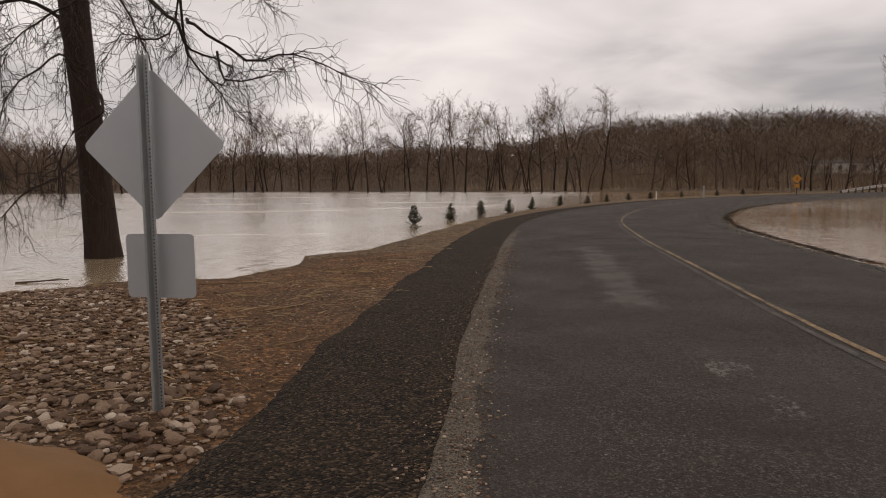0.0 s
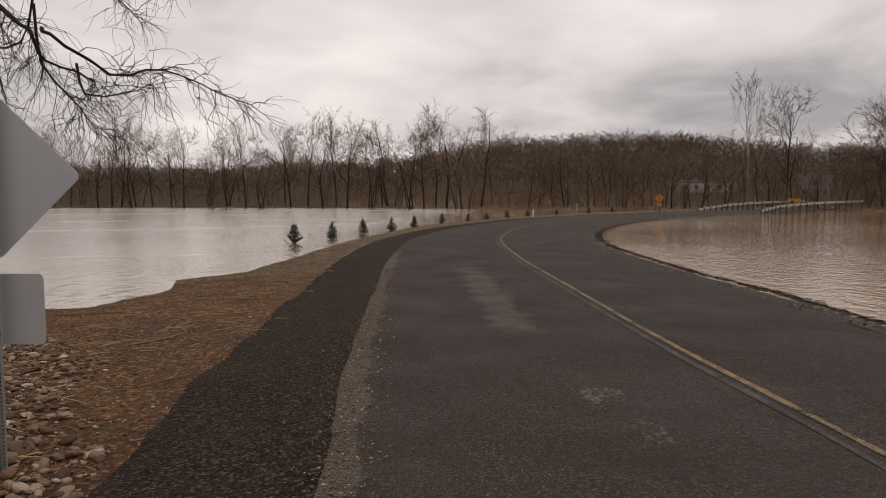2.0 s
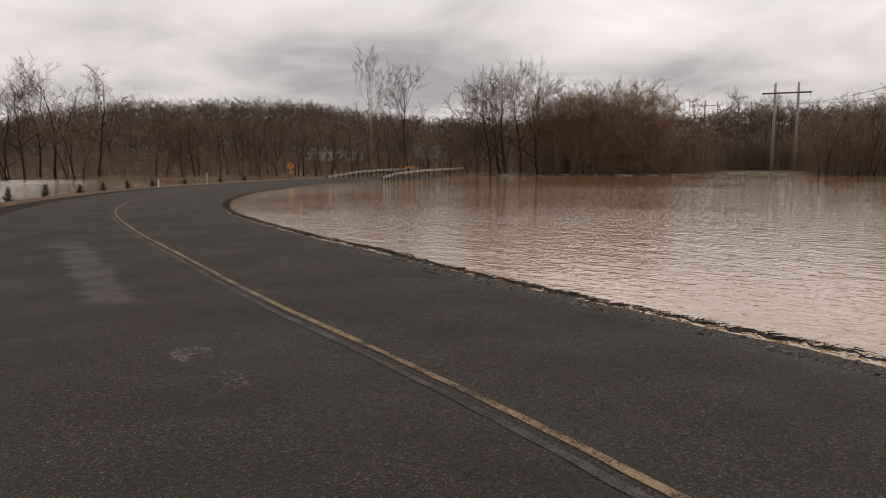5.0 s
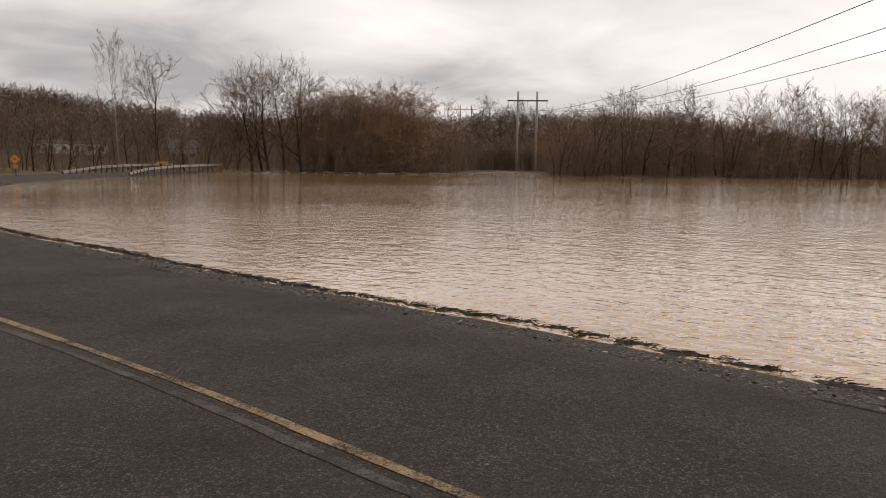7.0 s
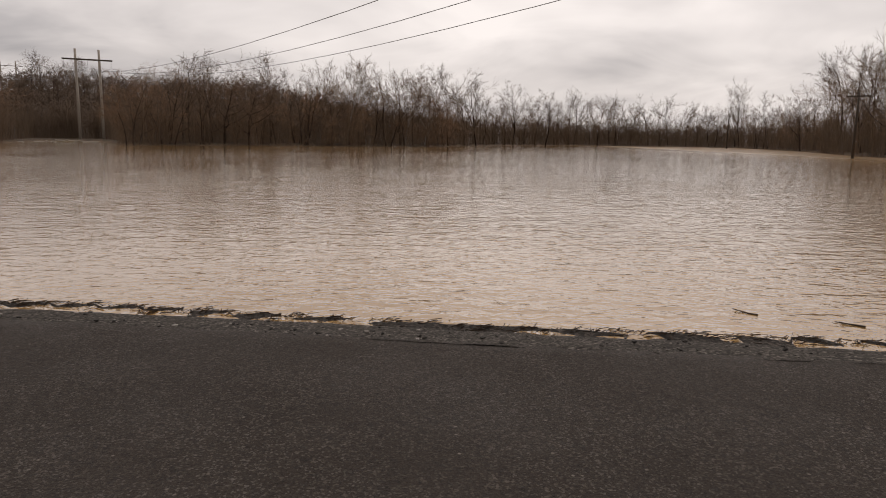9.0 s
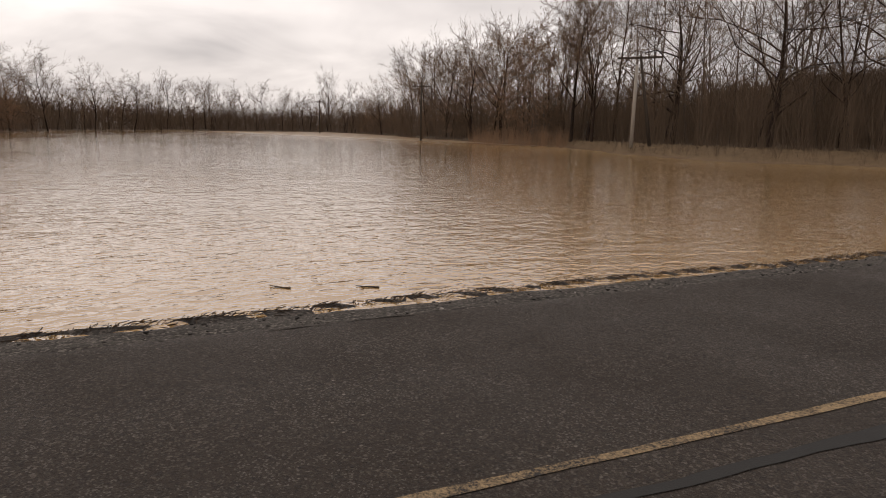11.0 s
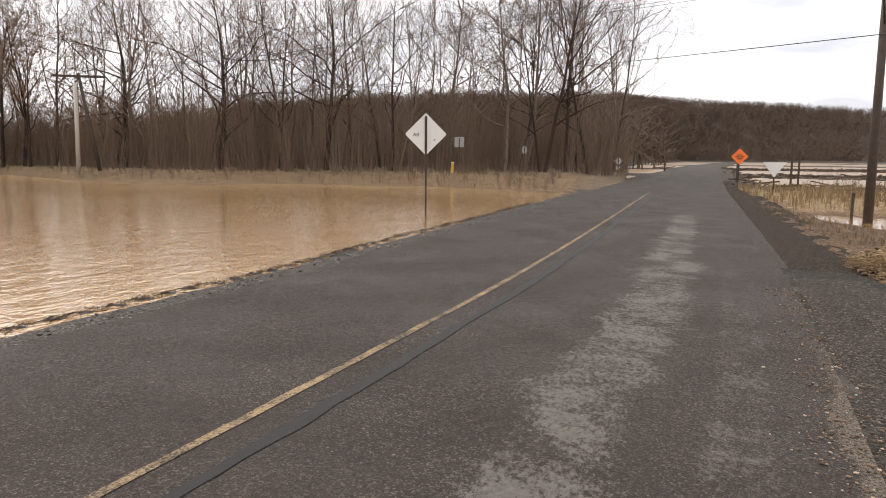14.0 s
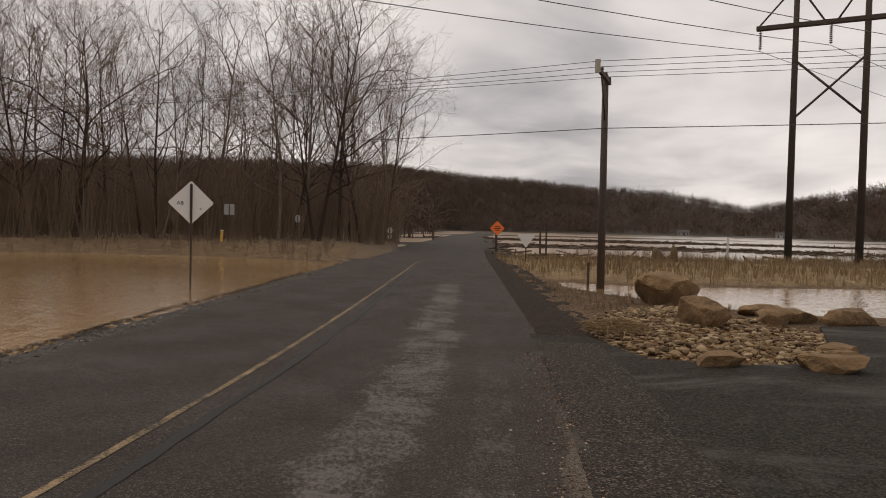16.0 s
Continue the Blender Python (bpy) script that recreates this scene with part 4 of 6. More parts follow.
def small_tree(seed, stems, twigs, width, spread, reach):
    """A light bare tree or shrub of height 1 for far woods and brush."""
    r = random.Random(seed)
    v, f = [], []
    for s in range(stems):
        a = r.uniform(0, 6.28)
        d = Vector((math.cos(a) * spread * r.random(), math.sin(a) * spread * r.random(), 1)).normalized()
        p = Vector((r.uniform(-0.12, 0.12) * (stems > 1), r.uniform(-0.12, 0.12) * (stems > 1), -0.06))
        h = r.uniform(0.75, 1.05) * (0.82 if stems == 1 else 1.0)
        spike(v, f, p, d, h, width)
        for k in range(twigs):
            q = p + d * h * r.uniform(0.3, 0.95)
            e = sideways(r, d, r.uniform(0.35, 0.95)) + Vector((0, 0, 0.15))
            c = e.normalized().orthogonal().normalized() * width * 0.6
            k0 = len(v)
            v += [q + c, q - c, q + e.normalized() * r.uniform(*reach)]
            f.append((k0, k0 + 1, k0 + 2))
    return np.array([tuple(p) for p in v]), np.array(f)



def far_tree(seed, limbs, twigs):
    """A light rounded bare tree of height 1: a thin stem, rising branches and sprays of twigs."""
    r = random.Random(seed)
    v, f = [], []

    def blade(q, e, wide):
        c = (e - q).normalized().orthogonal().normalized() * wide
        k = len(v)
        v.extend([q + c, q - c, e])
        f.append((k, k + 1, k + 2))

    top = Vector((r.gauss(0, 0.05), r.gauss(0, 0.05), 0.86))
    spike(v, f, Vector((0, 0, -0.06)), top, 0.92, 0.013)
    for k in range(limbs):
        u = 0.06 + 0.84 * (k + r.random()) / limbs
        q = top * u
        a = r.uniform(0, 6.28)
        ln = 0.34 * (1.15 - 0.65 * u) * r.uniform(0.8, 1.25)
        e = q + Vector((math.cos(a) * 0.75, math.sin(a) * 0.75, r.uniform(0.45, 0.95))) * ln
        blade(q, e, 0.0065)
        for _ in range(twigs):
            p = q.lerp(e, r.uniform(0.3, 1.0))
            d = (e - q).normalized() + Vector((r.gauss(0, 0.5), r.gauss(0, 0.5), r.gauss(0.1, 0.4)))
            blade(p, p + d * ln * r.uniform(0.35, 0.8), 0.0055)
    return np.array([tuple(p) for p in v]), np.array(f)


FAR = [far_tree(200 + k, 10, 5) for k in range(8)]
SHRUB = [small_tree(220 + k, 6, 6, 0.006, 0.6, (0.15, 0.45)) for k in range(6)]
nrng = np.random.RandomState(7)


def scatter(count, lo, hi, rlo, rhi):
    az = nrng.uniform(lo, hi, count)
    u = nrng.uniform(0, 1, count)
    r0, r1 = rlo(az), rhi(az)
    r = np.sqrt(r0 ** 2 + u * (r1 ** 2 - r0 ** 2))
    return EYE_X + r * np.sin(np.radians(az)), EYE_Y + r * np.cos(np.radians(az))


def grove(name, kinds, x, y, tall, wide, mat, label, category, lean=0.06):
    z, w = terrain(x, y)
    keep = z > WATER - 0.12
    x, y, z = x[keep], y[keep], z[keep] - np.clip((w["r"][keep] - 150) * 0.007, 0, 2.0)
    n = len(x)
    pick = nrng.randint(0, len(kinds), n)
    h = nrng.uniform(tall[0], tall[1], n)
    sx = h * nrng.uniform(wide[0], wide[1], n)
    turn = nrng.uniform(0, 6.28, n)
    tl = (nrng.normal(0, lean, n), nrng.normal(0, lean, n))
    m = poses(x, y, z, turn, sx, h, tl)
    return stuff_mesh(name, [(kinds[k][0], kinds[k][1], m[pick == k]) for k in range(len(kinds))], mat, label, category)


def hill_lo(az):
    open_slope = 40 * smooth((az - 4) / 3) * smooth((43 - az) / 3)
    return np.minimum(np.interp(az, SHORE_AZ, SHORE_R) + 36 + open_slope, 0.66 * np.interp(az, HILL_AZ, HILL_R))


def hill_hi(az):
    return np.interp(az, HILL_AZ, HILL_R) * 1.08


x1, y1 = scatter(4400, -40, 95, hill_lo, hill_hi)
grove("hillside_wood", FAR, x1, y1, (7, 10.5), (1.0, 1.6), TWIG_HILL, "bare brown woodland covering the far hills", "woods")
x1, y1 = scatter(1200, 95, 150, hill_lo, hill_hi)
grove("hillside_wood", FAR, x1, y1, (7, 10.5), (1.0, 1.6), TWIG_HILL, "bare brown woodland beyond the drowned field", "woods")
x1, y1 = scatter(2100, 150, 184, lambda a: np.full_like(a, 105.0), hill_hi)
grove("hillside_wood", FAR, x1, y1, (8, 11.5), (1.0, 1.6), TWIG_HILL, "bare woodland on the hill behind the wood", "woods")
x1, y1 = scatter(4200, -180, -136, lambda a: 0.80 * np.interp(a, HILL_AZ, HILL_R), lambda a: np.interp(a, HILL_AZ, HILL_R) * 1.06)
grove("hillside_wood", FAR, x1, y1, (7, 10.5), (0.9, 1.4), TWIG_HILL, "dark bare woodland on the hills behind the fields", "woods")


def end_foot(az):
    k = smooth((az + 180) / 5)
    return 0.80 * np.interp(az, HILL_AZ, HILL_R) * k + 88 * (1 - k)


x1, y1 = scatter(1500, -180.5, -163, end_foot, lambda a: np.interp(a, HILL_AZ, HILL_R))
grove("hillside_wood", FAR, x1, y1, (6.5, 10), (0.9, 1.4), TWIG_HILL, "bare brown woodland on the slope past the road end", "woods")
x1, y1 = scatter(1400, -38, 15, lambda a: np.interp(a, SHORE_AZ, SHORE_R) - 2, lambda a: np.interp(a, SHORE_AZ, SHORE_R) + 40)
grove("bank_brush", SHRUB, x1, y1, (1.5, 4.5), (0.5, 0.9), BRUSH, "brown leafless brush under the far trees", "brush")
x1, y1 = scatter(1500, 13, 50, lambda a: np.interp(a, SHORE_AZ, SHORE_R) - 1, lambda a: np.interp(a, SHORE_AZ, SHORE_R) + 45)
grove("bank_brush", SHRUB, x1, y1, (1.0, 5.0), (0.6, 1.0), BRUSH, "brown leafless brush behind the bend", "brush")
x1, y1 = scatter(1800, 50, 95, lambda a: np.interp(a, SHORE_AZ, SHORE_R) - 1 + 28 * ((a > 61.3) & (a < 68.2)), lambda a: np.interp(a, SHORE_AZ, SHORE_R) + 26)
grove("bank_brush", SHRUB, x1, y1, (2.5, 8.0), (0.45, 0.8), BRUSH, "dense brown brush beside the drowned field", "brush")
x1, y1 = scatter(1350, 95, 122, lambda a: np.interp(a, SHORE_AZ, SHORE_R) - 1, lambda a: np.interp(a, SHORE_AZ, SHORE_R) + 26)
grove("bank_brush", SHRUB, x1, y1, (3.0, 8.5), (0.45, 0.8), BRUSH, "dense brown brush across the drowned field", "brush")
x1, y1 = scatter(2200, 121, 181, lambda a: np.interp(a, [121, 137, 142, 150, 165, 174, 181], [110, 74, 62, 55, 54, 55, 60]), lambda a: np.interp(a, [121, 137, 181], [140, 118, 112]))
grove("wood_understory", SHRUB, x1, y1, (2.0, 8.5), (0.5, 1.0), BRUSH, "thin leafless saplings and brush in the wood", "brush")
x1, y1 = scatter(130, 127, 135, lambda a: np.full_like(a, 66.0), lambda a: np.full_like(a, 80.0))
z1, _w = terrain(x1, y1)
m1 = poses(x1, y1, np.maximum(z1, WATER - 0.1), nrng.uniform(0, 6, len(x1)), nrng.uniform(1.2, 2.0, len(x1)), nrng.uniform(1.2, 2.2, len(x1)))
stuff_mesh("willow_scrub", [(SHRUB[0][0], SHRUB[0][1], m1[::2]), (SHRUB[1][0], SHRUB[1][1], m1[1::2])], TWIG_RED, "rust-coloured leafless scrub standing in the water", "brush")


x1, y1 = scatter(420, 131, 176, lambda a: np.interp(a, SHORE_AZ, SHORE_R) - 0.3, lambda a: np.interp(a, SHORE_AZ, SHORE_R) + 9)
grove("bank_weeds", SHRUB, x1, y1, (0.35, 1.1), (0.8, 1.3), BRUSH, "low brown dead weeds along the bank", "weeds")


def blades(seed, n, wide):
    """A tuft of curved grass blades of height 1."""
    r = random.Random(seed)
    v, f = [], []
    for _ in range(n):
        a, b = r.uniform(0, 6.28), r.uniform(0, 6.28)
        x, y = math.cos(a) * 0.2 * r.random(), math.sin(a) * 0.2 * r.random()
        h, o = r.uniform(0.5, 1.0), r.uniform(0.1, 0.45)
        ux, uy = -math.sin(b) * wide, math.cos(b) * wide
        dx, dy = math.cos(b) * o, math.sin(b) * o
        k = len(v)
        v += [(x - ux, y - uy, -0.05), (x + ux, y + uy, -0.05), (x + dx * 0.35 - ux * 0.8, y + dy * 0.35 - uy * 0.8, h * 0.6), (x + dx * 0.35 + ux * 0.8, y + dy * 0.35 + uy * 0.8, h * 0.6), (x + dx, y + dy, h)]
        f += [(k, k + 1, k + 3), (k, k + 3, k + 2), (k + 2, k + 3, k + 4)]
    return np.array(v), np.array(f)


TUFT = [blades(300 + k, 7, 0.020) for k in range(4)]


def meadow(name, x, y, tall, mat, label, keep=None):
    z, w = terrain(x, y)
    ok = (z > WATER + 0.01) & (np.abs(w["off"]) > 4.2)
    if keep is not None:
        ok &= keep(x, y, w)
    x, y, z = x[ok], y[ok], z[ok]
    h = nrng.uniform(tall[0], tall[1], len(x))
    m = poses(x, y, z, nrng.uniform(0, 6.28, len(x)), h * nrng.uniform(0.7, 1.2, len(x)), h)
    pick = nrng.randint(0, 4, len(x))
    return stuff_mesh(name, [(TUFT[k][0], TUFT[k][1], m[pick == k]) for k in range(4)], mat, label, "grass")


xm, ym = nrng.uniform(-55, -4.5, 9000), nrng.uniform(-58, -25, 9000)
meadow("marsh_grass", xm, ym, (0.15, 0.60), REED, "dry straw-coloured marsh grass beside the pond", lambda x, y, w: (inside(x, y, MARSH) > 0.6))
xw, yw = nrng.uniform(-50, -9, 900), nrng.uniform(-56, -28, 900)
keep_w = (inside(xw, yw, MARSH) > 0.8) & (ripple(xw, yw, 0.25, 1.0) > -0.1)
grove("marsh_weeds", SHRUB, xw[keep_w], yw[keep_w], (0.5, 1.5), (0.6, 1.1), BRUSH, "dead brown weeds standing in the marsh grass", "weeds")
xm, ym = scatter(3600, 130, 178, lambda a: np.interp(a, SHORE_AZ, SHORE_R) + 0.5, lambda a: np.interp(a, SHORE_AZ, SHORE_R) + 10)
meadow("bank_grass", xm, ym, (0.04, 0.15), DRY, "short dead grass on the low bank")
xm, ym = nrng.uniform(-8.5, -4.2, 800), nrng.uniform(-30, -15.5, 800)
meadow("verge_grass", xm, ym, (0.08, 0.22), DRY, "short dead grass on the road verge", lambda x, y, w: (w["sd"] > 0.3) & (y < -17.5))


# ---- the old willow at the water's edge ----
def willow():
    r = random.Random(12)
    t = thing("willow_tree", pose(-7.05, 16.8, WATER - 0.6), "big dark willow trunk with drooping bare branches in flood water", "tree")
    o = Vector((-7.05, 16.8, WATER - 0.6))
    stem = [Vector(p) - o for p in ((-7.02, 16.85, -0.9), (-7.05, 16.8, 0.2), (-7.12, 16.75, 1.85), (-7.25, 16.7, 3.8), (-7.33, 16.66, 5.7), (-7.4, 16.6, 8.0), (-7.2, 16.3, 11), (-6.9, 16.0, 14.5))]
    v, f = [], []
    tube(v, f, stem, [0.52, 0.39, 0.34, 0.31, 0.30, 0.27, 0.2, 0.08], 14)
    for i, p in enumerate(v):
        k = noise.noise(p * 2.3) * 0.05 + noise.noise(Vector((p.x * 6, p.y * 6, p.z * 1.2))) * 0.04
        v[i] = p + Vector((p.x, p.y, 0)).normalized() * k
    part("trunk", mesh_of("trunk", v, f, BARK_WET, True), None, t, "thick furrowed dark trunk")
    runs = [
        ([(-7.3, 16.6, 6.8), (-7.9, 15.2, 6.9), (-8.0, 14.5, 5.8), (-7.7, 14.2, 4.6), (-7.6, 14.1, 3.2)], 0.05),
        ([(-7.2, 16.5, 5.5), (-6.9, 15.2, 5.7), (-6.5, 14.4, 4.8), (-6.4, 14.2, 3.8), (-6.4, 14.1, 2.8)], 0.042),
        ([(-7.1, 16.4, 4.2), (-7.5, 15.3, 4.3), (-7.9, 14.7, 3.6), (-8.0, 14.5, 2.6), (-7.9, 14.4, 1.6)], 0.04),
        ([(-7.35, 16.6, 6.6), (-6.2, 15.4, 7.6), (-4.6, 13.8, 7.0), (-3.84, 12.9, 5.9), (-3.72, 12.94, 4.84), (-3.59, 12.98, 4.36), (-3.15, 13.11, 3.88), (-2.9, 13.18, 3.59)], 0.11),
        ([(-3.6, 12.9, 4.4), (-3.35, 12.53, 4.12), (-2.51, 12.76, 3.68), (-1.5, 12.96, 3.82), (-0.85, 13.05, 3.53), (-0.3, 13.09, 3.26)], 0.045),
        ([(-3.15, 13.1, 3.88), (-2.94, 12.86, 3.36), (-2.37, 13.0, 3.4), (-1.98, 13.08, 3.59)], 0.035),
        ([(-7.3, 16.6, 7.2), (-6.4, 15.0, 7.2), (-5.81, 13.72, 5.56), (-6.49, 13.39, 5.06), (-6.83, 13.2, 4.42), (-7.0, 13.1, 3.6)], 0.07),
        ([(-3.8, 12.93, 5.3), (-3.88, 13.41, 4.97), (-4.07, 13.35, 4.24), (-4.52, 13.18, 4.13), (-4.82, 13.06, 4.19), (-5.2, 13.1, 3.7)], 0.04),
        ([(-3.72, 12.94, 4.8), (-3.65, 12.96, 3.87), (-3.21, 13.1, 3.29), (-3.04, 13.15, 2.99), (-2.7, 13.2, 2.6)], 0.035),
        ([(-6.9, 16.6, 3.6), (-6.2, 15.3, 3.4), (-6.5, 15.13, 3.0), (-6.86, 14.88, 2.61), (-6.93, 14.84, 1.82), (-6.8, 14.7, 1.2)], 0.06),
        ([(-5.8, 15.0, 8.0), (-2.6, 12.6, 6.8), (-1.45, 12.0, 5.2)], 0.05),
        ([(-7.3, 16.4, 2.2), (-7.4, 15.0, 1.7), (-7.5, 14.3, 1.47), (-7.8, 14.16, 1.03), (-8.2, 13.91, 0.5)], 0.05),
        ([(-7.3, 16.7, 5.0), (-8.4, 16.4, 5.6), (-9.6, 15.6, 5.2), (-10.3, 15.0, 3.8), (-10.5, 14.8, 2.4)], 0.07),
        ([(-7.3, 16.7, 6.0), (-6.2, 16.0, 6.3), (-5.4, 15.4, 5.4), (-5.1, 15.2, 4.2), (-5.0, 15.1, 3.2)], 0.055),
        ([(-7.3, 16.7, 7.5), (-6.6, 17.5, 8.5), (-5.0, 18.0, 8.6), (-3.6, 17.8, 7.0), (-3.0, 17.6, 5.6)], 0.07),
        ([(-7.3, 16.6, 8.0), (-8.0, 15.4, 9.0), (-8.6, 14.2, 8.0), (-8.7, 13.7, 6.0), (-8.6, 13.5, 4.2)], 0.06),
    ]
    cv, cf = [], []
    for pts, r0 in runs:
        curve = [Vector((*p[:2], 0)) for p in spline([p[:2] for p in pts], 0.25)]
        zs = spline([(k, p[2]) for k, p in enumerate(pts)], 0.1)
        n = len(curve)
        path = [Vector((c.x, c.y, float(np.interp(i / (n - 1) * (len(pts) - 1), zs[:, 0], zs[:, 1])))) - o for i, c in enumerate(curve)]
        for i in range(1, n - 1):
            path[i] += Vector((r.gauss(0, 0.015), r.gauss(0, 0.015), r.gauss(0, 0.02)))
        lv, lf = [], []
        tube(lv, lf, path, [max(0.007, 0.75 * r0 * (1 - 0.85 * i / (n - 1))) for i in range(n)], 6)
        part("limb", mesh_of("limb", lv, lf, BARK_WET, True), None, t)
        total = sum((path[i + 1] - path[i]).length for i in range(n - 1))
        for _ in range(int(total * 8)):
            u = r.uniform(0.25, 1.0)
            q, e = on_path(path, u)
            ln = r.uniform(0.35, 1.7) * (1.2 - 0.85 * u)
            d = sideways(r, e, r.uniform(0.5, 1.1)) + Vector((0, 0, -0.15))
            sub = branch_path(r, q, d, ln, 6, 0.30, -0.11)
            tube(cv, cf, sub, [0.009 - 0.0010 * i for i in range(7)], 3)
            for _ in range(4):
                a, b = on_path(sub, r.uniform(0.2, 1.0))
                tw = branch_path(r, a, sideways(r, b, r.uniform(0.4, 1.0)), r.uniform(0.2, 0.9), 4, 0.30, -0.15)
                tube(cv, cf, tw, [0.0055, 0.005, 0.0042, 0.0035, 0.0025], 3)
    # suckers on the trunk
    for _ in range(110):
        q, e = on_path(stem[:5], r.uniform(0.22, 1.0))
        a = r.uniform(0, 6.28)
        out = Vector((math.cos(a), math.sin(a), r.uniform(-0.4, 0.6)))
        sub = branch_path(r, q + Vector((math.cos(a), math.sin(a), 0)) * 0.28, out, r.uniform(0.3, 1.0), 5, 0.3, -0.16)
        tube(cv, cf, sub, [0.009, 0.008, 0.006, 0.005, 0.004, 0.003], 3)
    part("crown", mesh_of("crown", cv, cf, TWIG_DARK), None, t, "thin drooping bare twigs")


willow()


# ---- road signs ----
def diamond(side, thick, corner):
    """A rounded square plate standing on its corner in the xz plane."""
    bm = bmesh.new()
    pts, h = [], side / 2
    for k, (cx, cz) in enumerate(((1, 1), (-1, 1), (-1, -1), (1, -1))):
        for s in range(6):
            a = radians(90 * k + 18 * s)
            pts.append(((h - corner) * cx + corner * math.cos(a), (h - corner) * cz + corner * math.sin(a)))
    c, s = math.cos(radians(45)), math.sin(radians(45))
    face = bm.faces.new([bm.verts.new((c * x - s * z, 0, s * x + c * z)) for x, z in pts])
    ext = bmesh.ops.extrude_face_region(bm, geom=[face])
    for e in ext["geom"]:
        if isinstance(e, bmesh.types.BMVert):
            e.co.y += thick
    bmesh.ops.recalc_face_normals(bm, faces=bm.faces[:])
    return bm


def plate(w, h, thick, corner):
    bm = bmesh.new()
    pts = []
    for k, (cx, cz) in enumerate(((1, 1), (-1, 1), (-1, -1), (1, -1))):
        for s in range(5):
            a = radians(90 * k + 22.5 * s)
            pts.append(((w / 2 - corner) * cx + corner * math.cos(a), (h / 2 - corner) * cz + corner * math.sin(a)))
    face = bm.faces.new([bm.verts.new((x, 0, z)) for x, z in pts])
    ext = bmesh.ops.extrude_face_region(bm, geom=[face])
    for e in ext["geom"]:
        if isinstance(e, bmesh.types.BMVert):
            e.co.y += thick
    bmesh.ops.recalc_face_normals(bm, faces=bm.faces[:])
    return bm


def punched_post(length, wide, deep, pitch):
    """A U-channel post with a row of holes through its web."""
    bm = bmesh.new()
    n = int(length / pitch)
    web = wide * 0.5
    r = 0.0055
    for i in range(n):
        z0, z1 = i * pitch, (i + 1) * pitch
        zc = (z0 + z1) / 2
        ring = [bm.verts.new((r * math.cos(radians(22.5 + 45 * k)), 0, zc + r * math.sin(radians(22.5 + 45 * k)))) for k in range(8)]
        c = [bm.verts.new(p) for p in ((web / 2, 0, z1), (-web / 2, 0, z1), (-web / 2, 0, z0), (web / 2, 0, z0))]
        for k in range(4):
            a, b = ring[(2 * k) % 8], ring[(2 * k + 1) % 8]
            d = ring[(2 * k + 2) % 8]
            # corner k lies between ring 2k and 2k+1
            bm.faces.new((a, b, c[k]))
            bm.faces.new((b, d, c[(k + 1) % 4], c[k]))
    bmesh.ops.remove_doubles(bm, verts=bm.verts[:], dist=1e-5)
    top = n * pitch
    for sgn in (-1, 1):
        prof = [(sgn * web / 2, 0), (sgn * wide * 0.36, deep * 0.85), (sgn * wide * 0.5, deep), (sgn * wide * 0.5, deep * 1.12), (sgn * wide * 0.34, deep * 1.0), (sgn * (web / 2 - 0.003), 0.004)]
        rows = [[bm.verts.new((x, y, z)) for x, y in prof] for z in (0, top)]
        for k in range(len(prof)):
            m = (k + 1) % len(prof)
            bm.faces.new((rows[0][k], rows[0][m], rows[1][m], rows[1][k]))
        bm.faces.new(rows[1])
        bm.faces.new(rows[0][::-1])
    bmesh.ops.recalc_face_normals(bm, faces=bm.faces[:])
    return bm


def near_sign():
    t = thing("warning_sign", pose(-1.31, 4.92, -0.16, 0, 0, -9.5), "grey back of diamond warning sign with small plate on steel post", "road sign")
    part("post", punched_post(2.55, 0.088, -0.040, 0.0254), GALV, t, "galvanised punched steel channel post", pose(0, -0.012, -0.02))
    # no real rib: added black strip makes the holes read as shaded
    part("hole_shade", box(0.013, 0.003, 2.48, (0, -0.008, 1.25)), BLACK, t, "black strip standing in for shade behind the punched holes")
    panel = part("diamond_panel", diamond(0.735, 0.003, 0.045), SIGN_BACK, t, "unpainted aluminium panel back", pose(0.0, 0.036, 1.925))
    for z in (-0.42, 0.0, 0.42):
        part("bolt", rod([(0, -0.062, z), (0, -0.045, z)], [0.009, 0.009], 6), GALV, panel)
    part("speed_plate", plate(0.50, 0.445, 0.003, 0.035), SIGN_BACK, t, "small aluminium plate back", pose(0.014, 0.036, 1.10))


near_sign()


def post_sign(name, x, y, z0, post_h, post_w, turn, label, post_mat=POST_DARK):
    t = thing(name, pose(x, y, z0, 0, 0, turn), label, "road sign")
    part("post", box(post_w, post_w * 0.8, post_h, (0, 0, post_h / 2), post_w * 0.12), post_mat, t)
    return t


def facing(x, y):
    """Turn about z that shows a plate's -y side to the road."""
    return math.degrees(math.atan2(y - EYE_Y, x - EYE_X)) - 90


# white-backed diamond standing in the flood
tw = post_sign("warning_sign", 5.95, -23.0, -0.9, 3.72, 0.052, facing(5.95, -23.0) + 6, "white back of diamond sign on thin post in flood water")
pw = part("diamond_panel", diamond(0.90, 0.004, 0.05), SIGN_PALE, tw, "pale panel back", pose(0, 0.03, 3.17))
fc = bpy.data.curves.new("letters", "FONT")
fc.body, fc.size, fc.extrude, fc.align_x, fc.align_y = "AB", 0.155, 0.001, "CENTER", "CENTER"
fc.materials.append(BLACK)
lt = new("letters", fc)
lt.parent = pw
lt.matrix_basis = pose(-0.30, -0.004, -0.02, 90, 0, 0)
tagged(lt, "black letters on the sign back")
part("strap", box(0.075, 0.012, 1.02, (0, -0.008, 0.02)), BLACK, pw, "black strap down the panel")
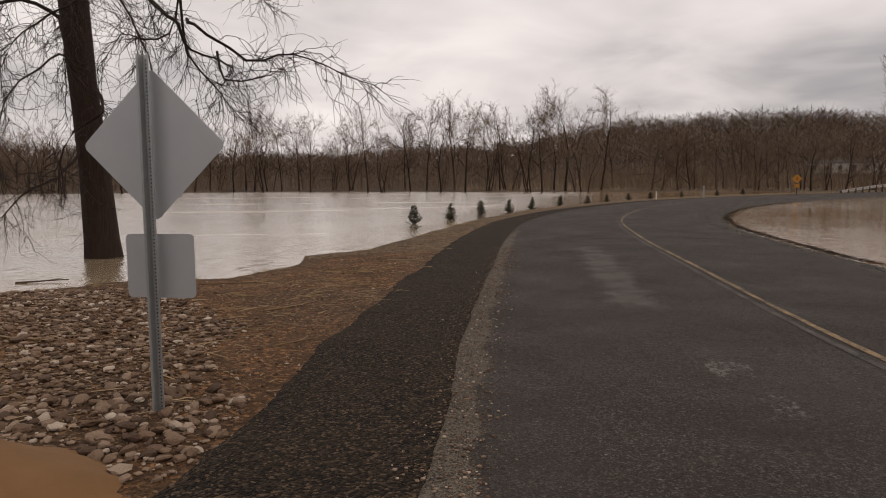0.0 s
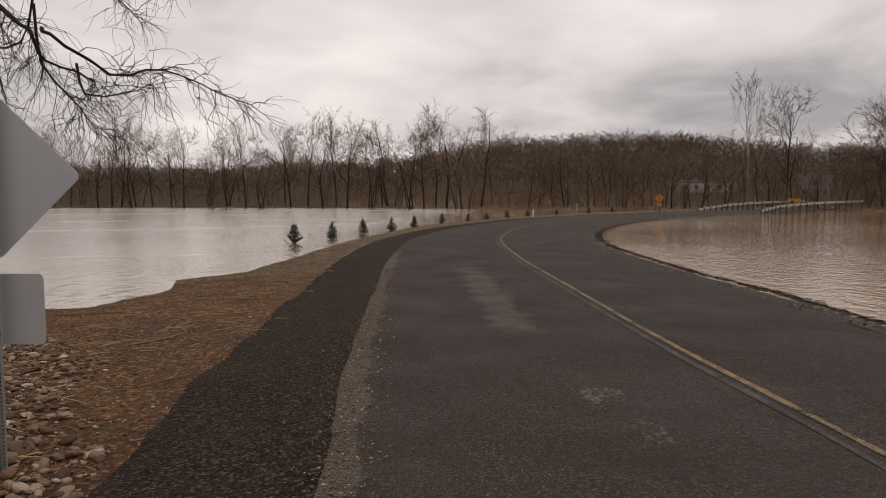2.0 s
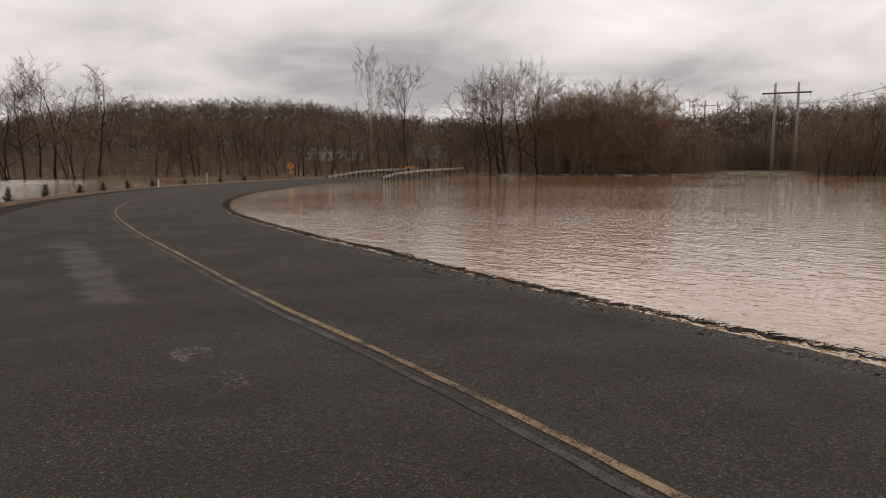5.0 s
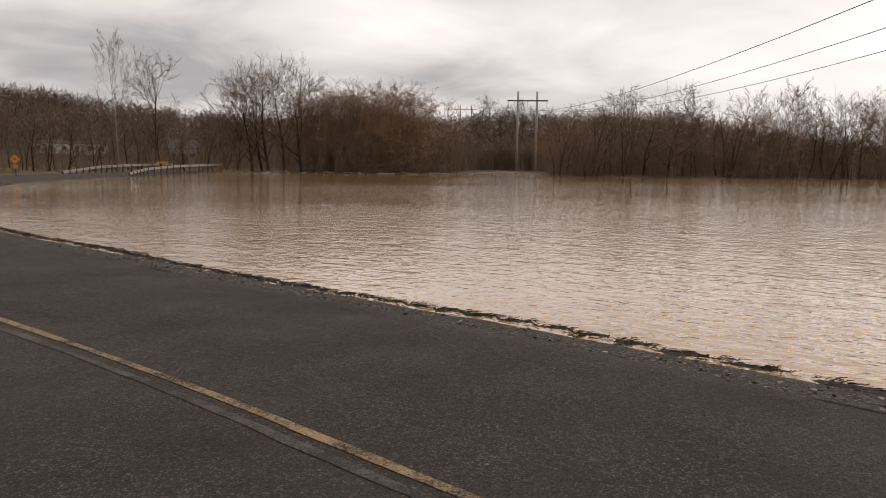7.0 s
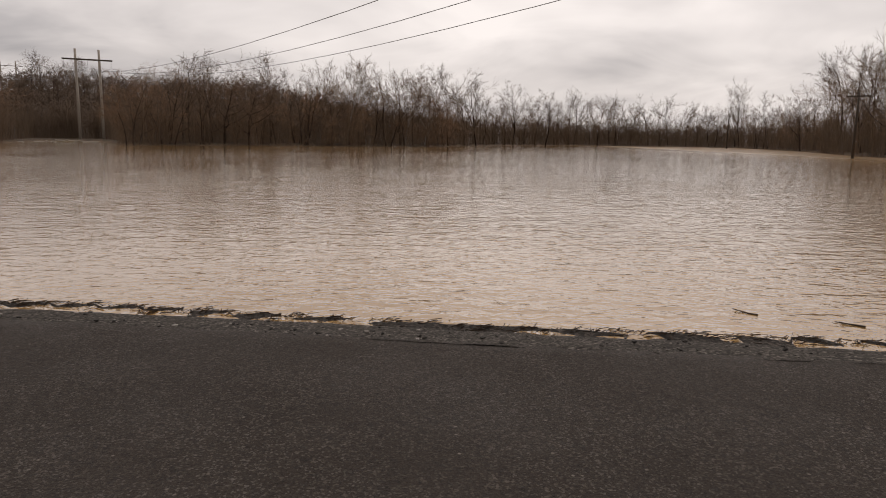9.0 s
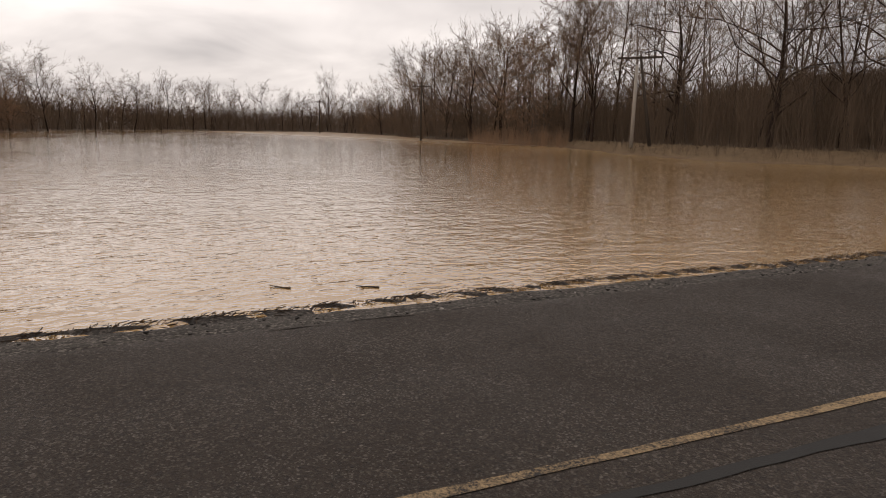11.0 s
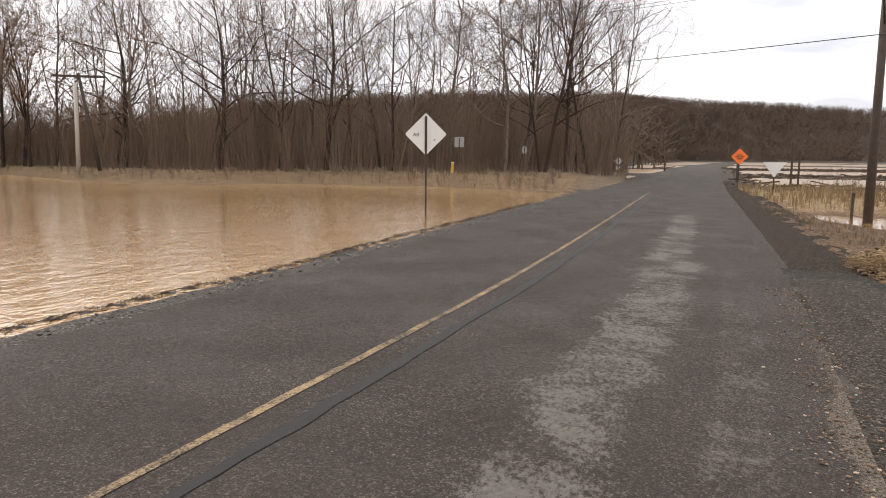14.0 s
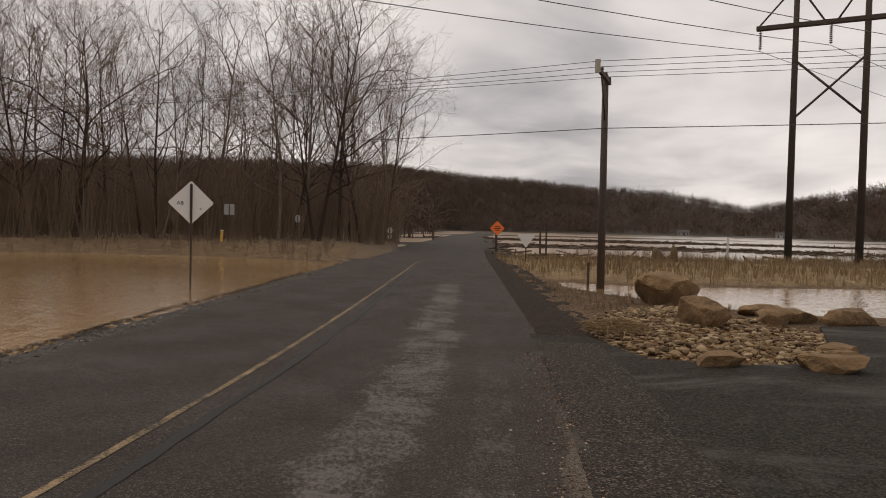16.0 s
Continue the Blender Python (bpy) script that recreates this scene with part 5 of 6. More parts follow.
part("sticker", box(0.05, 0.003, 0.06, (0.26, -0.004, -0.17)), GREY_WALL, pw)

tr_ = post_sign("notice_sign", 11.45, -52.9, 0.0, 3.0, 0.06, facing(11.45, -52.9), "grey back of square sign on the grassy bank")
part("panel", plate(0.70, 0.74, 0.004, 0.04), GREY_WALL, tr_, m=pose(0, 0.04, 2.68))
ts = post_sign("notice_sign", 6.9, -55.0, 0.0, 2.35, 0.05, facing(6.9, -55), "small rounded sign on thin post before the wood", POLE_WOOD)
part("panel", plate(0.36, 0.56, 0.004, 0.17), GREY_WALL, ts, m=pose(0, 0.04, 2.15))
tm = post_sign("warning_sign", -0.1, -73.5, 0.05, 1.75, 0.06, facing(-0.1, -73.5), "small white diamond sign with plate beside the road")
part("diamond_panel", diamond(0.60, 0.004, 0.04), SIGN_PALE, tm, m=pose(0, 0.04, 1.28))
part("plate", plate(0.44, 0.36, 0.004, 0.03), SIGN_PALE, tm, m=pose(0, 0.04, 0.62))
to = post_sign("construction_sign", -7.33, -49.7, -0.3, 2.35, 0.06, facing(-7.33, -49.7), "bright orange diamond construction sign on dark post")
po = part("diamond_panel", diamond(0.72, 0.004, 0.04), ORANGE, to, "orange face", pose(0, -0.045, 2.06))
for z, w in ((0.10, 0.34), (-0.02, 0.50), (-0.14, 0.30)):
    part("lettering", box(w, 0.003, 0.055, (0, -0.003, z)), BLACK, po)
ty = post_sign("yield_sign", -7.1, -38.6, -0.25, 1.55, 0.07, facing(-7.1, -38.6), "pale back of inverted triangle yield sign on post")
bm = bmesh.new()
tri = [bm.verts.new(p) for p in ((-0.52, 0, 0.34), (0.52, 0, 0.34), (0.46, 0, 0.28), (0.03, 0, -0.36), (-0.03, 0, -0.36), (-0.46, 0, 0.28))]
fce = bm.faces.new(tri)
ext = bmesh.ops.extrude_face_region(bm, geom=[fce])
for e in ext["geom"]:
    if isinstance(e, bmesh.types.BMVert):
        e.co.y += 0.004
bmesh.ops.recalc_face_normals(bm, faces=bm.faces[:])
part("panel", bm, SIGN_PALE, ty, m=pose(0, -0.045, 1.38))
ta = post_sign("warning_sign", 36.5, 66.0, -0.5, 2.55, 0.07, facing(36.5, 66.0), "amber diamond warning sign with plate at the bend")
pa = part("diamond_panel", diamond(0.62, 0.004, 0.04), YELLOW, ta, "amber face", pose(0, -0.045, 2.05))
part("symbol", box(0.09, 0.003, 0.22, (0, -0.003, 0)), POLE_WOOD, pa)
part("plate", plate(0.40, 0.34, 0.004, 0.03), YELLOW, ta, m=pose(0, -0.045, 1.38))
tb = post_sign("bridge_marker", 62.8, 79.5, 0.1, 1.4, 0.08, facing(62, 78), "yellow chevron board at the bridge end")
part("board", plate(1.5, 0.28, 0.01, 0.03), YELLOW, tb, m=pose(0, -0.06, 1.2))
part("board", plate(0.32, 0.5, 0.01, 0.03), YELLOW, tb, m=pose(0.5, -0.075, 1.05))


def marker(name, x, y, h, w, mat, label, lean=0.0, z=None):
    t = thing(name, pose(x, y, height(x, y) - 0.05 if z is None else z, lean, lean * 0.7, facing(x, y)), label, "post")
    part("post", box(w, w * 0.6, h, (0, 0, h / 2), w * 0.15), mat, t)
    part("cap", box(w * 1.04, w * 0.66, 0.05, (0, 0, h - 0.03), 0.005), SIGN_PALE if mat is not POLE_WOOD else POLE_WOOD, t)


marker("marker_post", 11.6, -51.2, 0.85, 0.20, POST_YELLOW, "yellow plastic marker post on the grassy bank", 5)
marker("fence_post", -6.8, -26.1, 1.0, 0.09, POLE_WOOD, "dark wooden fence post beside the utility pole")
marker("marker_post", -7.25, -23.5, 0.38, 0.10, SIGN_PALE, "short white marker post beside the rocks")
marker("fence_post", -8.67, -42.2, 2.5, 0.11, POLE_WOOD, "tall weathered wooden post behind the yield sign")
marker("fence_post", -9.4, -43.8, 2.3, 0.11, POLE_WOOD, "tall weathered wooden post behind the yield sign")
marker("fence_post", -8.6, -58.0, 1.7, 0.2, POLE_WOOD, "thick dark post standing in the flooded field")
marker("marker_post", -21.3, -44.7, 1.7, 0.14, SIGN_PALE, "white pipe marker in the marsh grass", z=-0.2)
marker("marker_post", 20.6, 59.2, 0.7, 0.10, SIGN_PALE, "short white post beside the road bend")
marker("marker_post", 26.5, 63.6, 1.1, 0.14, GREY_WALL, "short pale wooden post beside the road bend")


# ---- young spruces along the bank ----
def spruce_mesh(seed):
    r = random.Random(seed)
    v, f = [], []
    for tier in range(9):
        z = 0.05 + 0.098 * tier
        reach = 0.42 * (1 - tier / 9.6) + 0.03
        for k in range(11 - tier // 2):
            a = r.uniform(0, 6.28)
            d = Vector((math.cos(a), math.sin(a), r.uniform(0.05, 0.55)))
            bough = branch_path(r, Vector((0, 0, z + r.uniform(-0.04, 0.04))), d, reach * r.uniform(0.7, 1.15), 3, 0.1, 0.06)
            tube(v, f, bough, [0.022, 0.020, 0.015, 0.004], 3)
            for _ in range(7):
                q, e = on_path(bough, r.uniform(0.15, 1.0))
                tw = branch_path(r, q, sideways(r, e, r.uniform(0.4, 0.9)), r.uniform(0.04, 0.10), 1, 0.1, 0.1)
                tube(v, f, tw, [0.018, 0.003], 3)
    return mesh_of("foliage", v, f, NEEDLE)


spruces = [spruce_mesh(400 + k) for k in range(3)]
sp_v, sp_f = [], []
tube(sp_v, sp_f, [Vector((0, 0, -0.5)), Vector((0, 0, 0.5)), Vector((0.01, 0, 1.05))], [0.03, 0.02, 0.004], 6)
sp_trunk = mesh_of("trunk", sp_v, sp_f, BARK_DARK, True)
for k, (x, y, s) in enumerate(((0.2, 28.7, 0.92), (1.83, 31.4, 0.86), (3.5, 35.1, 0.9), (5.4, 38.9, 0.85), (7.25, 42.5, 0.82), (9.85, 46.8, 0.86), (12.7, 50.9, 0.72), (14.95, 54.0, 0.7), (17.4, 56.5, 0.72), (20.4, 60.2, 0.7),
                               (24.6, 64.0, 0.66), (30.06, 69.0, 0.75), (34.8, 73.6, 0.75))):
    t = thing("spruce_sapling", Matrix.LocRotScale((x, y, max(height(x, y), WATER) - 0.06), Euler((0.03 * (k % 3 - 1), 0.02, 1.3 * k)), (s * 0.95, s * 0.95, s)), "small dark spruce sapling at the flooded bank edge", "tree", "row of young spruces")
    part("trunk", sp_trunk, None, t)
    part("foliage", spruces[k % 3], None, t)


# ---- power lines ----
def cable(name, a, b, sag, radius, label):
    pts = [Vector(a).lerp(Vector(b), u / 24) - Vector((0, 0, 4 * sag * (u / 24) * (1 - u / 24))) for u in range(25)]
    v, f = [], []
    tube(v, f, pts, [radius] * 25, 4)
    tagged(new(name, mesh_of(name, v, f, WIRE)), label, "cable", "power cables")


def h_frame(name, p1, p2, arm_z, top_z, half_arm, mat, brace, label, radius):
    """Two poles with a long crossarm, X brace and three insulator strings. Returns where the conductors hang."""
    a, b = Vector((*p1, 0)), Vector((*p2, 0))
    za, zb = height(*p1) - 0.3, height(*p2) - 0.3
    d = (b - a).normalized()
    c = (a + b) / 2
    t = thing(name, pose(c.x, c.y, min(za, zb)), label, "pylon")
    o = Vector((c.x, c.y, min(za, zb)))
    for q, zq in ((a, za), (b, zb)):
        part("pole", rod([Vector((q.x, q.y, zq)) - o, Vector((q.x, q.y, arm_z)) - o, Vector((q.x, q.y, top_z)) - o], [radius, radius * 0.75, radius * 0.68], 10), mat, t)
    turn = math.degrees(math.atan2(d.y, d.x))
    for side in (-0.16, 0.16):
        part("crossarm", box(2 * half_arm, 0.10, 0.26, (0, 0, 0), 0.01), mat if brace else POLE_WOOD, t, m=Matrix.Translation(Vector((c.x, c.y, arm_z)) - o) @ pose(0, 0, 0, 0, 0, turn) @ Matrix.Translation((0, side, 0)))
    hang = []
    for k in (-1, 0, 1):
        p = c + d * (half_arm - 0.25) * k
        top = Vector((p.x, p.y, arm_z - 0.15)) - o
        string = part("insulator_string", rod([top, top - Vector((0, 0, 1.25))], [0.02, 0.02], 6), INSULATOR, t)
        if brace:
            for s in range(9):
                zz = top - Vector((0, 0, 0.12 + 0.125 * s))
                part("disc", rod([zz, zz - Vector((0, 0, 0.05))], [0.125, 0.05], 10), INSULATOR, string)
        hang.append((p.x, p.y, arm_z - 1.45))
    if brace:
        for q, s in ((a, 1), (b, -1)):
            e = b if s == 1 else a
            part("cross_brace", rod([Vector((q.x, q.y, arm_z - 2.2)) - o, Vector((e.x, e.y, arm_z - 5.9)) - o], [0.075, 0.075], 6), POLE_WOOD, t)
        for q, sgn in ((a, -1), (b, 1)):
            for other in (c + d * sgn * half_arm * 0.97, c + d * sgn * 0.35):
                part("arm_brace", rod([Vector((q.x, q.y, top_z - 0.4)) - o, Vector((other.x, other.y, arm_z + 0.1)) - o], [0.06, 0.06], 6), POLE_WOOD, t)
    return hang


near_h = h_frame("power_pylon", (-25.3, -44.7), (-28.6, -42.6), 15.0, 18.0, 4.25, POLE_WOOD, True, "tall wooden H-frame power pylon with cross bracing in marsh grass", 0.24)
far_h = h_frame("power_pylon", (137.2, 61.3), (138.9, 57.7), 14.9, 16.8, 4.25, POLE_GREY, False, "pale H-frame power pylon standing at the water's edge", 0.30)
near_h = near_h[::-1]
for p, q in zip(near_h, far_h):
    cable("power_cable", p, q, 5.6, 0.020, "long sagging high-voltage conductor between the pylons")
    cable("power_cable", p, (p[0] - 150, p[1] - 93, 20), 3.0, 0.020, "high-voltage conductor running on behind the pylon")
hill_h = h_frame("power_pylon", (373, 207), (376, 201), height(375, 205) + 19, height(375, 205) + 21.5, 6.5, POLE_GREY, False, "distant H-frame power pylon on the wooded ridge", 0.4)
for p, q in zip(far_h, hill_h):
    cable("power_cable", p, q, 4.0, 0.03, "conductor climbing to the pylon on the ridge")


def roadside_pole():
    x, y = -6.87, -24.9
    z0 = height(x, y) - 0.3
    t = thing("utility_pole", pose(x, y, z0), "dark wooden utility pole with single crossarm beside the road", "utility pole")
    h = 6.85 - z0
    part("pole", rod([(0, 0, 0), (0.01, 0, h * 0.5), (0.03, 0, h)], [0.135, 0.118, 0.10], 12), POLE_WOOD, t)
    d = Vector((EYE_X - x, EYE_Y - y, 0)).normalized()
    side = Vector((-d.y, d.x, 0))
    a = Vector((0, 0, h - 0.22)) - d * 0.25
    b = Vector((0, 0, h - 0.20)) + d * 2.05 - side * 0.40
    mid = (a + b) / 2
    ang = math.degrees(math.atan2(b.y - a.y, b.x - a.x))
    arm = part("crossarm", box((b - a).length, 0.10, 0.13, (0, 0, 0), 0.008), POLE_WOOD, t, m=Matrix.Translation(mid + side * 0.12) @ pose(0, 0, 0, 0, 0, ang))
    part("arm_brace", rod([b * 0.72 + Vector((0, 0, (h - 0.22) * 0.28)) + side * 0.12, Vector((0, 0, h - 1.55))], [0.028, 0.028], 6), POLE_WOOD, t)
    part("end_plate", box(0.05, 0.16, 0.42, (0, 0, 0), 0.01), POLE_GREY, t, "weathered pale board on the arm end", Matrix.Translation(b + side * 0.12 + Vector((0, 0, 0.05))) @ pose(0, 0, 0, 0, 0, ang))
    ends = []
    for u in (0.03, 0.33, 0.66, 0.97):
        p = a.lerp(b, u) + side * 0.12 + Vector((0, 0, 0.065))
        part("insulator", rod([p, p + Vector((0, 0, 0.06)), p + Vector((0, 0, 0.15))], [0.02, 0.055, 0.04], 8), INSULATOR, t)
        ends.append(Vector((x, y, z0)) + p + Vector((0, 0, 0.15)))
    ends.append(Vector((x, y, z0 + h - 1.75)) + d * 0.12)
    return ends


def wood_pole_pair():
    x, y = 38.4, -47.3
    z0 = height(x, y) - 0.4
    t = thing("utility_pole", pose(x, y, z0), "pair of old leaning poles carrying one long crossarm", "utility pole")
    h = 7.5 - z0
    tox = facing(x, y)
    r = Matrix.Rotation(radians(tox), 3, "Z")
    part("pole", rod([r @ Vector((-0.95, 0, 0)), r @ Vector((-0.85, 0, h * 0.9))], [0.17, 0.13], 10), POLE_GREY, t, "bleached grey pole")
    part("pole", rod([r @ Vector((0.55, 0.1, 0)), r @ Vector((-0.62, 0.1, h))], [0.16, 0.11], 10), POLE_WOOD, t, "dark leaning pole")
    part("crossarm", box(3.5, 0.12, 0.17, (0, 0, 0), 0.01), POLE_WOOD, t, m=Matrix.Translation(r @ Vector((-0.65, -0.08, h - 0.25))) @ pose(0, 0, 0, 0, -1, tox))
    for s in (-1, 1):
        part("arm_brace", rod([r @ Vector((-0.7 + 0.95 * s, -0.08, h - 0.3)), r @ Vector((-0.66, 0, h - 1.1))], [0.03, 0.03], 6), POLE_WOOD, t)
    out = []
    for u in (-1.55, -0.35, 0.25, 0.95):
        p = r @ Vector((-0.65 + u, -0.08, h - 0.16))
        part("insulator", rod([p, p + Vector((0, 0, 0.32))], [0.045, 0.05], 8), INSUL_PALE, t)
        out.append(Vector((x, y, z0)) + p + Vector((0, 0, 0.3)))
    return out


road_ends, pair_ends = roadside_pole(), wood_pole_pair()
for k in range(4):
    cable("service_cable", road_ends[k], pair_ends[k], 0.5, 0.0085, "thin overhead cable crossing the road")
    q = road_ends[k]
    cable("service_cable", q, (q.x - 46, q.y + 21.5, q.z + 1.0), 0.5, 0.0085, "thin overhead cable leaving the utility pole")
cable("service_cable", road_ends[4], (36.5, -46.5, 5.4), 0.35, 0.013, "lower telephone cable crossing the road")
cable("service_cable", road_ends[4], (road_ends[4].x - 46, road_ends[4].y + 21.5, 5.6), 0.3, 0.013, "lower telephone cable leaving the utility pole")


def far_pole(x, y, h, label):
    z0 = max(height(x, y), WATER) - 0.5
    t = thing("utility_pole", pose(x, y, z0, 0, 0, facing(x, y)), label, "utility pole")
    part("pole", rod([(0, 0, 0), (0.05, 0, h)], [0.16, 0.11], 8), POLE_WOOD, t)
    part("crossarm", box(2.6, 0.12, 0.16, (0.05, -0.12, h - 0.5), 0.01), POLE_WOOD, t)
    for u in (-1.1, -0.5, 0.6, 1.1):
        part("insulator", rod([(0.05 + u, -0.12, h - 0.42), (0.05 + u, -0.12, h - 0.15)], [0.04, 0.05], 6), INSUL_PALE, t)
    return Vector((x, y, z0 + h - 0.3))


fp = far_pole(81.5, -53.4, 8.2, "dark utility pole standing in flood water by the brush")
for k in (-0.6, 0.6):
    cable("service_cable", pair_ends[0] + Vector((k, 0, 0)), fp + Vector((k, 0, 0)), 0.7, 0.012, "thin overhead cable along the wood's edge")
fp2 = far_pole(160, -74, 8.5, "far utility pole across the drowned field")


# ---- guardrail and houses beyond the bend ----
def guardrail(pts, post_len, label):
    t = thing("guardrail", pose(*pts[0]), label, "guardrail")
    o = Vector(pts[0])
    path = [Vector(p) - o for p in pts]
    v, f = [], []
    prof = [(0, 0.15), (0.035, 0.08), (0, 0.02), (0, -0.02), (0.035, -0.08), (0, -0.15), (-0.02, -0.15), (-0.02, 0.15)]
    for i, p in enumerate(path):
        d = (path[min(i + 1, len(path) - 1)] - path[max(i - 1, 0)]).normalized()
        s = Vector((d.y, -d.x, 0))
        v += [p + s * a + Vector((0, 0, b)) for a, b in prof]
    n = len(prof)
    for i in range(len(path) - 1):
        for k in range(n):
            f.append((i * n + k, i * n + (k + 1) % n, (i + 1) * n + (k + 1) % n, (i + 1) * n + k))
    part("beam", mesh_of("beam", v, f, RAIL_WOOD), None, t, "pale grey steel beam")
    total = sum((path[i + 1] - path[i]).length for i in range(len(path) - 1))
    for k in range(int(total / 2.0)):
        q, e = on_path(path, k * 2.0 / total)
        part("post", box(0.14, 0.14, post_len, (0, 0, -post_len / 2 + 0.12), 0.01), POLE_WOOD, t, m=Matrix.Translation(q))


def line3(pts, n):
    xy = [Vector(p) for p in pts]
    return [tuple(on_path(xy, k / n)[0]) for k in range(n)] + [pts[-1]]


guardrail(line3([(45.5, 73.6, 0.15), (52, 77.5, 0.65), (58, 81, 0.85), (72, 89, 1.05)], 16), 1.2, "pale guardrail on the far side of the bridge approach")
guardrail(line3([(50, 68.4, 0.05), (54, 70.8, 0.55), (62, 75.2, 0.85), (76, 82.6, 1.05)], 16), 1.2, "pale guardrail ending beside the flooded bend")


def house(name, x, y, w, d, h, roof_h, turn, wall, label, windows):
    z0 = height(x, y) - 0.3
    t = thing(name, pose(x, y, z0, 0, 0, turn), label, "house")
    wl_ = part("wall", box(w, d, h, (0, 0, h / 2)), wall, t)
    bm = bmesh.new()
    e = 0.35
    a = [bm.verts.new(p) for p in ((-w / 2 - e, -d / 2 - e, h - 0.1), (w / 2 + e, -d / 2 - e, h - 0.1), (w / 2 + e, 0, h + roof_h), (-w / 2 - e, 0, h + roof_h), (-w / 2 - e, d / 2 + e, h - 0.1), (w / 2 + e, d / 2 + e, h - 0.1))]
    bm.faces.new((a[0], a[1], a[2], a[3]))
    bm.faces.new((a[3], a[2], a[5], a[4]))
    bm.faces.new((a[0], a[3], a[4]))
    bm.faces.new((a[1], a[5], a[2]))
    bm.faces.new((a[0], a[4], a[5], a[1]))
    bmesh.ops.recalc_face_normals(bm, faces=bm.faces[:])
    roof = part("roof", bm, ROOF, t)
    part("chimney", box(0.5, 0.5, 1.0, (w * 0.25, 0, h + roof_h + 0.2), 0.02), ROOF, roof)
    for k in range(windows):
        px = -w / 2 + w * (k + 0.5) / windows
        win = part("window", box(1.0, 0.06, 1.1, (px, -d / 2 - 0.03, h * 0.55), 0.01), WHITE, t)
        part("pane", box(0.84, 0.03, 0.94, (px, -d / 2 - 0.065, h * 0.55)), GLASS, win)
    part("door", box(0.95, 0.06, 2.0, (w * 0.08, -d / 2 - 0.03, 1.05), 0.01), POLE_WOOD, t)


house("mobile_home", *at_az(31.6, 190), 16, 4.5, 2.6, 0.7, -31.6, WHITE, "long white trailer home on the slope behind the trees", 6)
house("farmhouse", *at_az(39.2, 178), 6, 5, 3.6, 2.2, -39, GREY_WALL, "grey two-storey house behind the bare trees", 3)
house("shed", *at_az(42.4, 172), 3.0, 2.6, 2.2, 0.9, -30, GREY_WALL, "small grey shed behind the willows", 2)
house("farmhouse", *at_az(49.1, 158), 7.5, 6, 3.2, 3.2, 20, WHITE, "white gabled house behind the willow clump", 2)
house("farmhouse", *at_az(-156.3, 475), 7, 6, 2.4, 1.6, 156, GREY_WALL, "tiny pale house below the far hills", 3)
house("barn", *at_az(-149.3, 440), 8, 6, 2.4, 1.6, 149, GREY_WALL, "distant grey barn across the flooded fields", 3)


# ---- stones, sticks and rocks ----
def pebble_mesh(seed, sub=1):
    r = random.Random(seed)
    bm = bmesh.new()
    bmesh.ops.create_icosphere(bm, subdivisions=sub, radius=0.5)
    sx, sy, sz = 1.0, r.uniform(0.6, 0.9), r.uniform(0.36, 0.6)
    off = Vector((r.uniform(0, 50), r.uniform(0, 50), r.uniform(0, 50)))
    for v in bm.verts:
        k = 1 + 0.42 * noise.noise(v.co * 2.4 + off)
        v.co = Vector((v.co.x * sx, v.co.y * sy, v.co.z * sz)) * k
    me = bpy.data.meshes.new("stone")
    bm.to_mesh(me)
    bm.free()
    me.materials.append(PEBBLE)
    return me


PEBBLES = [pebble_mesh(500 + k, 2) for k in range(6)]
HEAPS = [me.copy() for me in PEBBLES]
for me in HEAPS:
    me.materials[0] = HEAP_STONE
ROUGH = []
for k in range(5):
    me = pebble_mesh(520 + k, 1)
    co = np.empty(len(me.vertices) * 3)
    me.vertices.foreach_get("co", co)
    ROUGH.append((co.reshape(-1, 3), np.array([tuple(p.vertices) for p in me.polygons])))


def stone_bed(owner_name, label, poly, count, size, near_part, lift, kinds, mat):
    """Loose stones inside a polygon: the nearest ones single, the rest as one spread."""
    xs, ys = [p[0] for p in poly], [p[1] for p in poly]
    x, y = nrng.uniform(min(xs), max(xs), count * 3), nrng.uniform(min(ys), max(ys), count * 3)
    sdv = inside(x, y, poly)
    dens = smooth((sdv + 0.25 + 0.35 * ripple(x, y, 1.7)) / 0.5)
    ok = (nrng.uniform(0, 1, len(x)) < dens)
    x, y, sdv = x[ok][:count], y[ok][:count], sdv[ok][:count]
    s = size[0] * (size[1] / size[0]) ** (nrng.uniform(0, 1, len(x)) ** 2.0)
    z = terrain(x, y)[0] + lift(sdv) + s * 0.16
    turn = nrng.uniform(0, 6.28, len(x))
    order = np.argsort(-near_part(x, y, s))
    bed = thing(owner_name, pose(float(x.mean()), float(y.mean()), -0.1), label, "stones")
    bx, by = float(x.mean()), float(y.mean())
    for i in order[:300]:
        o = new("stone", kinds[int(i) % 6])
        o.parent = bed
        o.matrix_basis = Matrix.LocRotScale((x[i] - bx, y[i] - by, z[i] + 0.1), Euler((nrng.normal(0, 0.25), nrng.normal(0, 0.25), turn[i])), (s[i], s[i], s[i]))
    rest = order[300:]
    m = poses(x[rest], y[rest], z[rest], turn[rest], s[rest], s[rest], (nrng.normal(0, 0.2, len(rest)), nrng.normal(0, 0.2, len(rest))))
    pick = nrng.randint(0, 5, len(rest))
    ob = stuff_mesh("loose_stones", [(ROUGH[k][0], ROUGH[k][1], m[pick == k]) for k in range(5)], mat, label, "stones")
    return ob


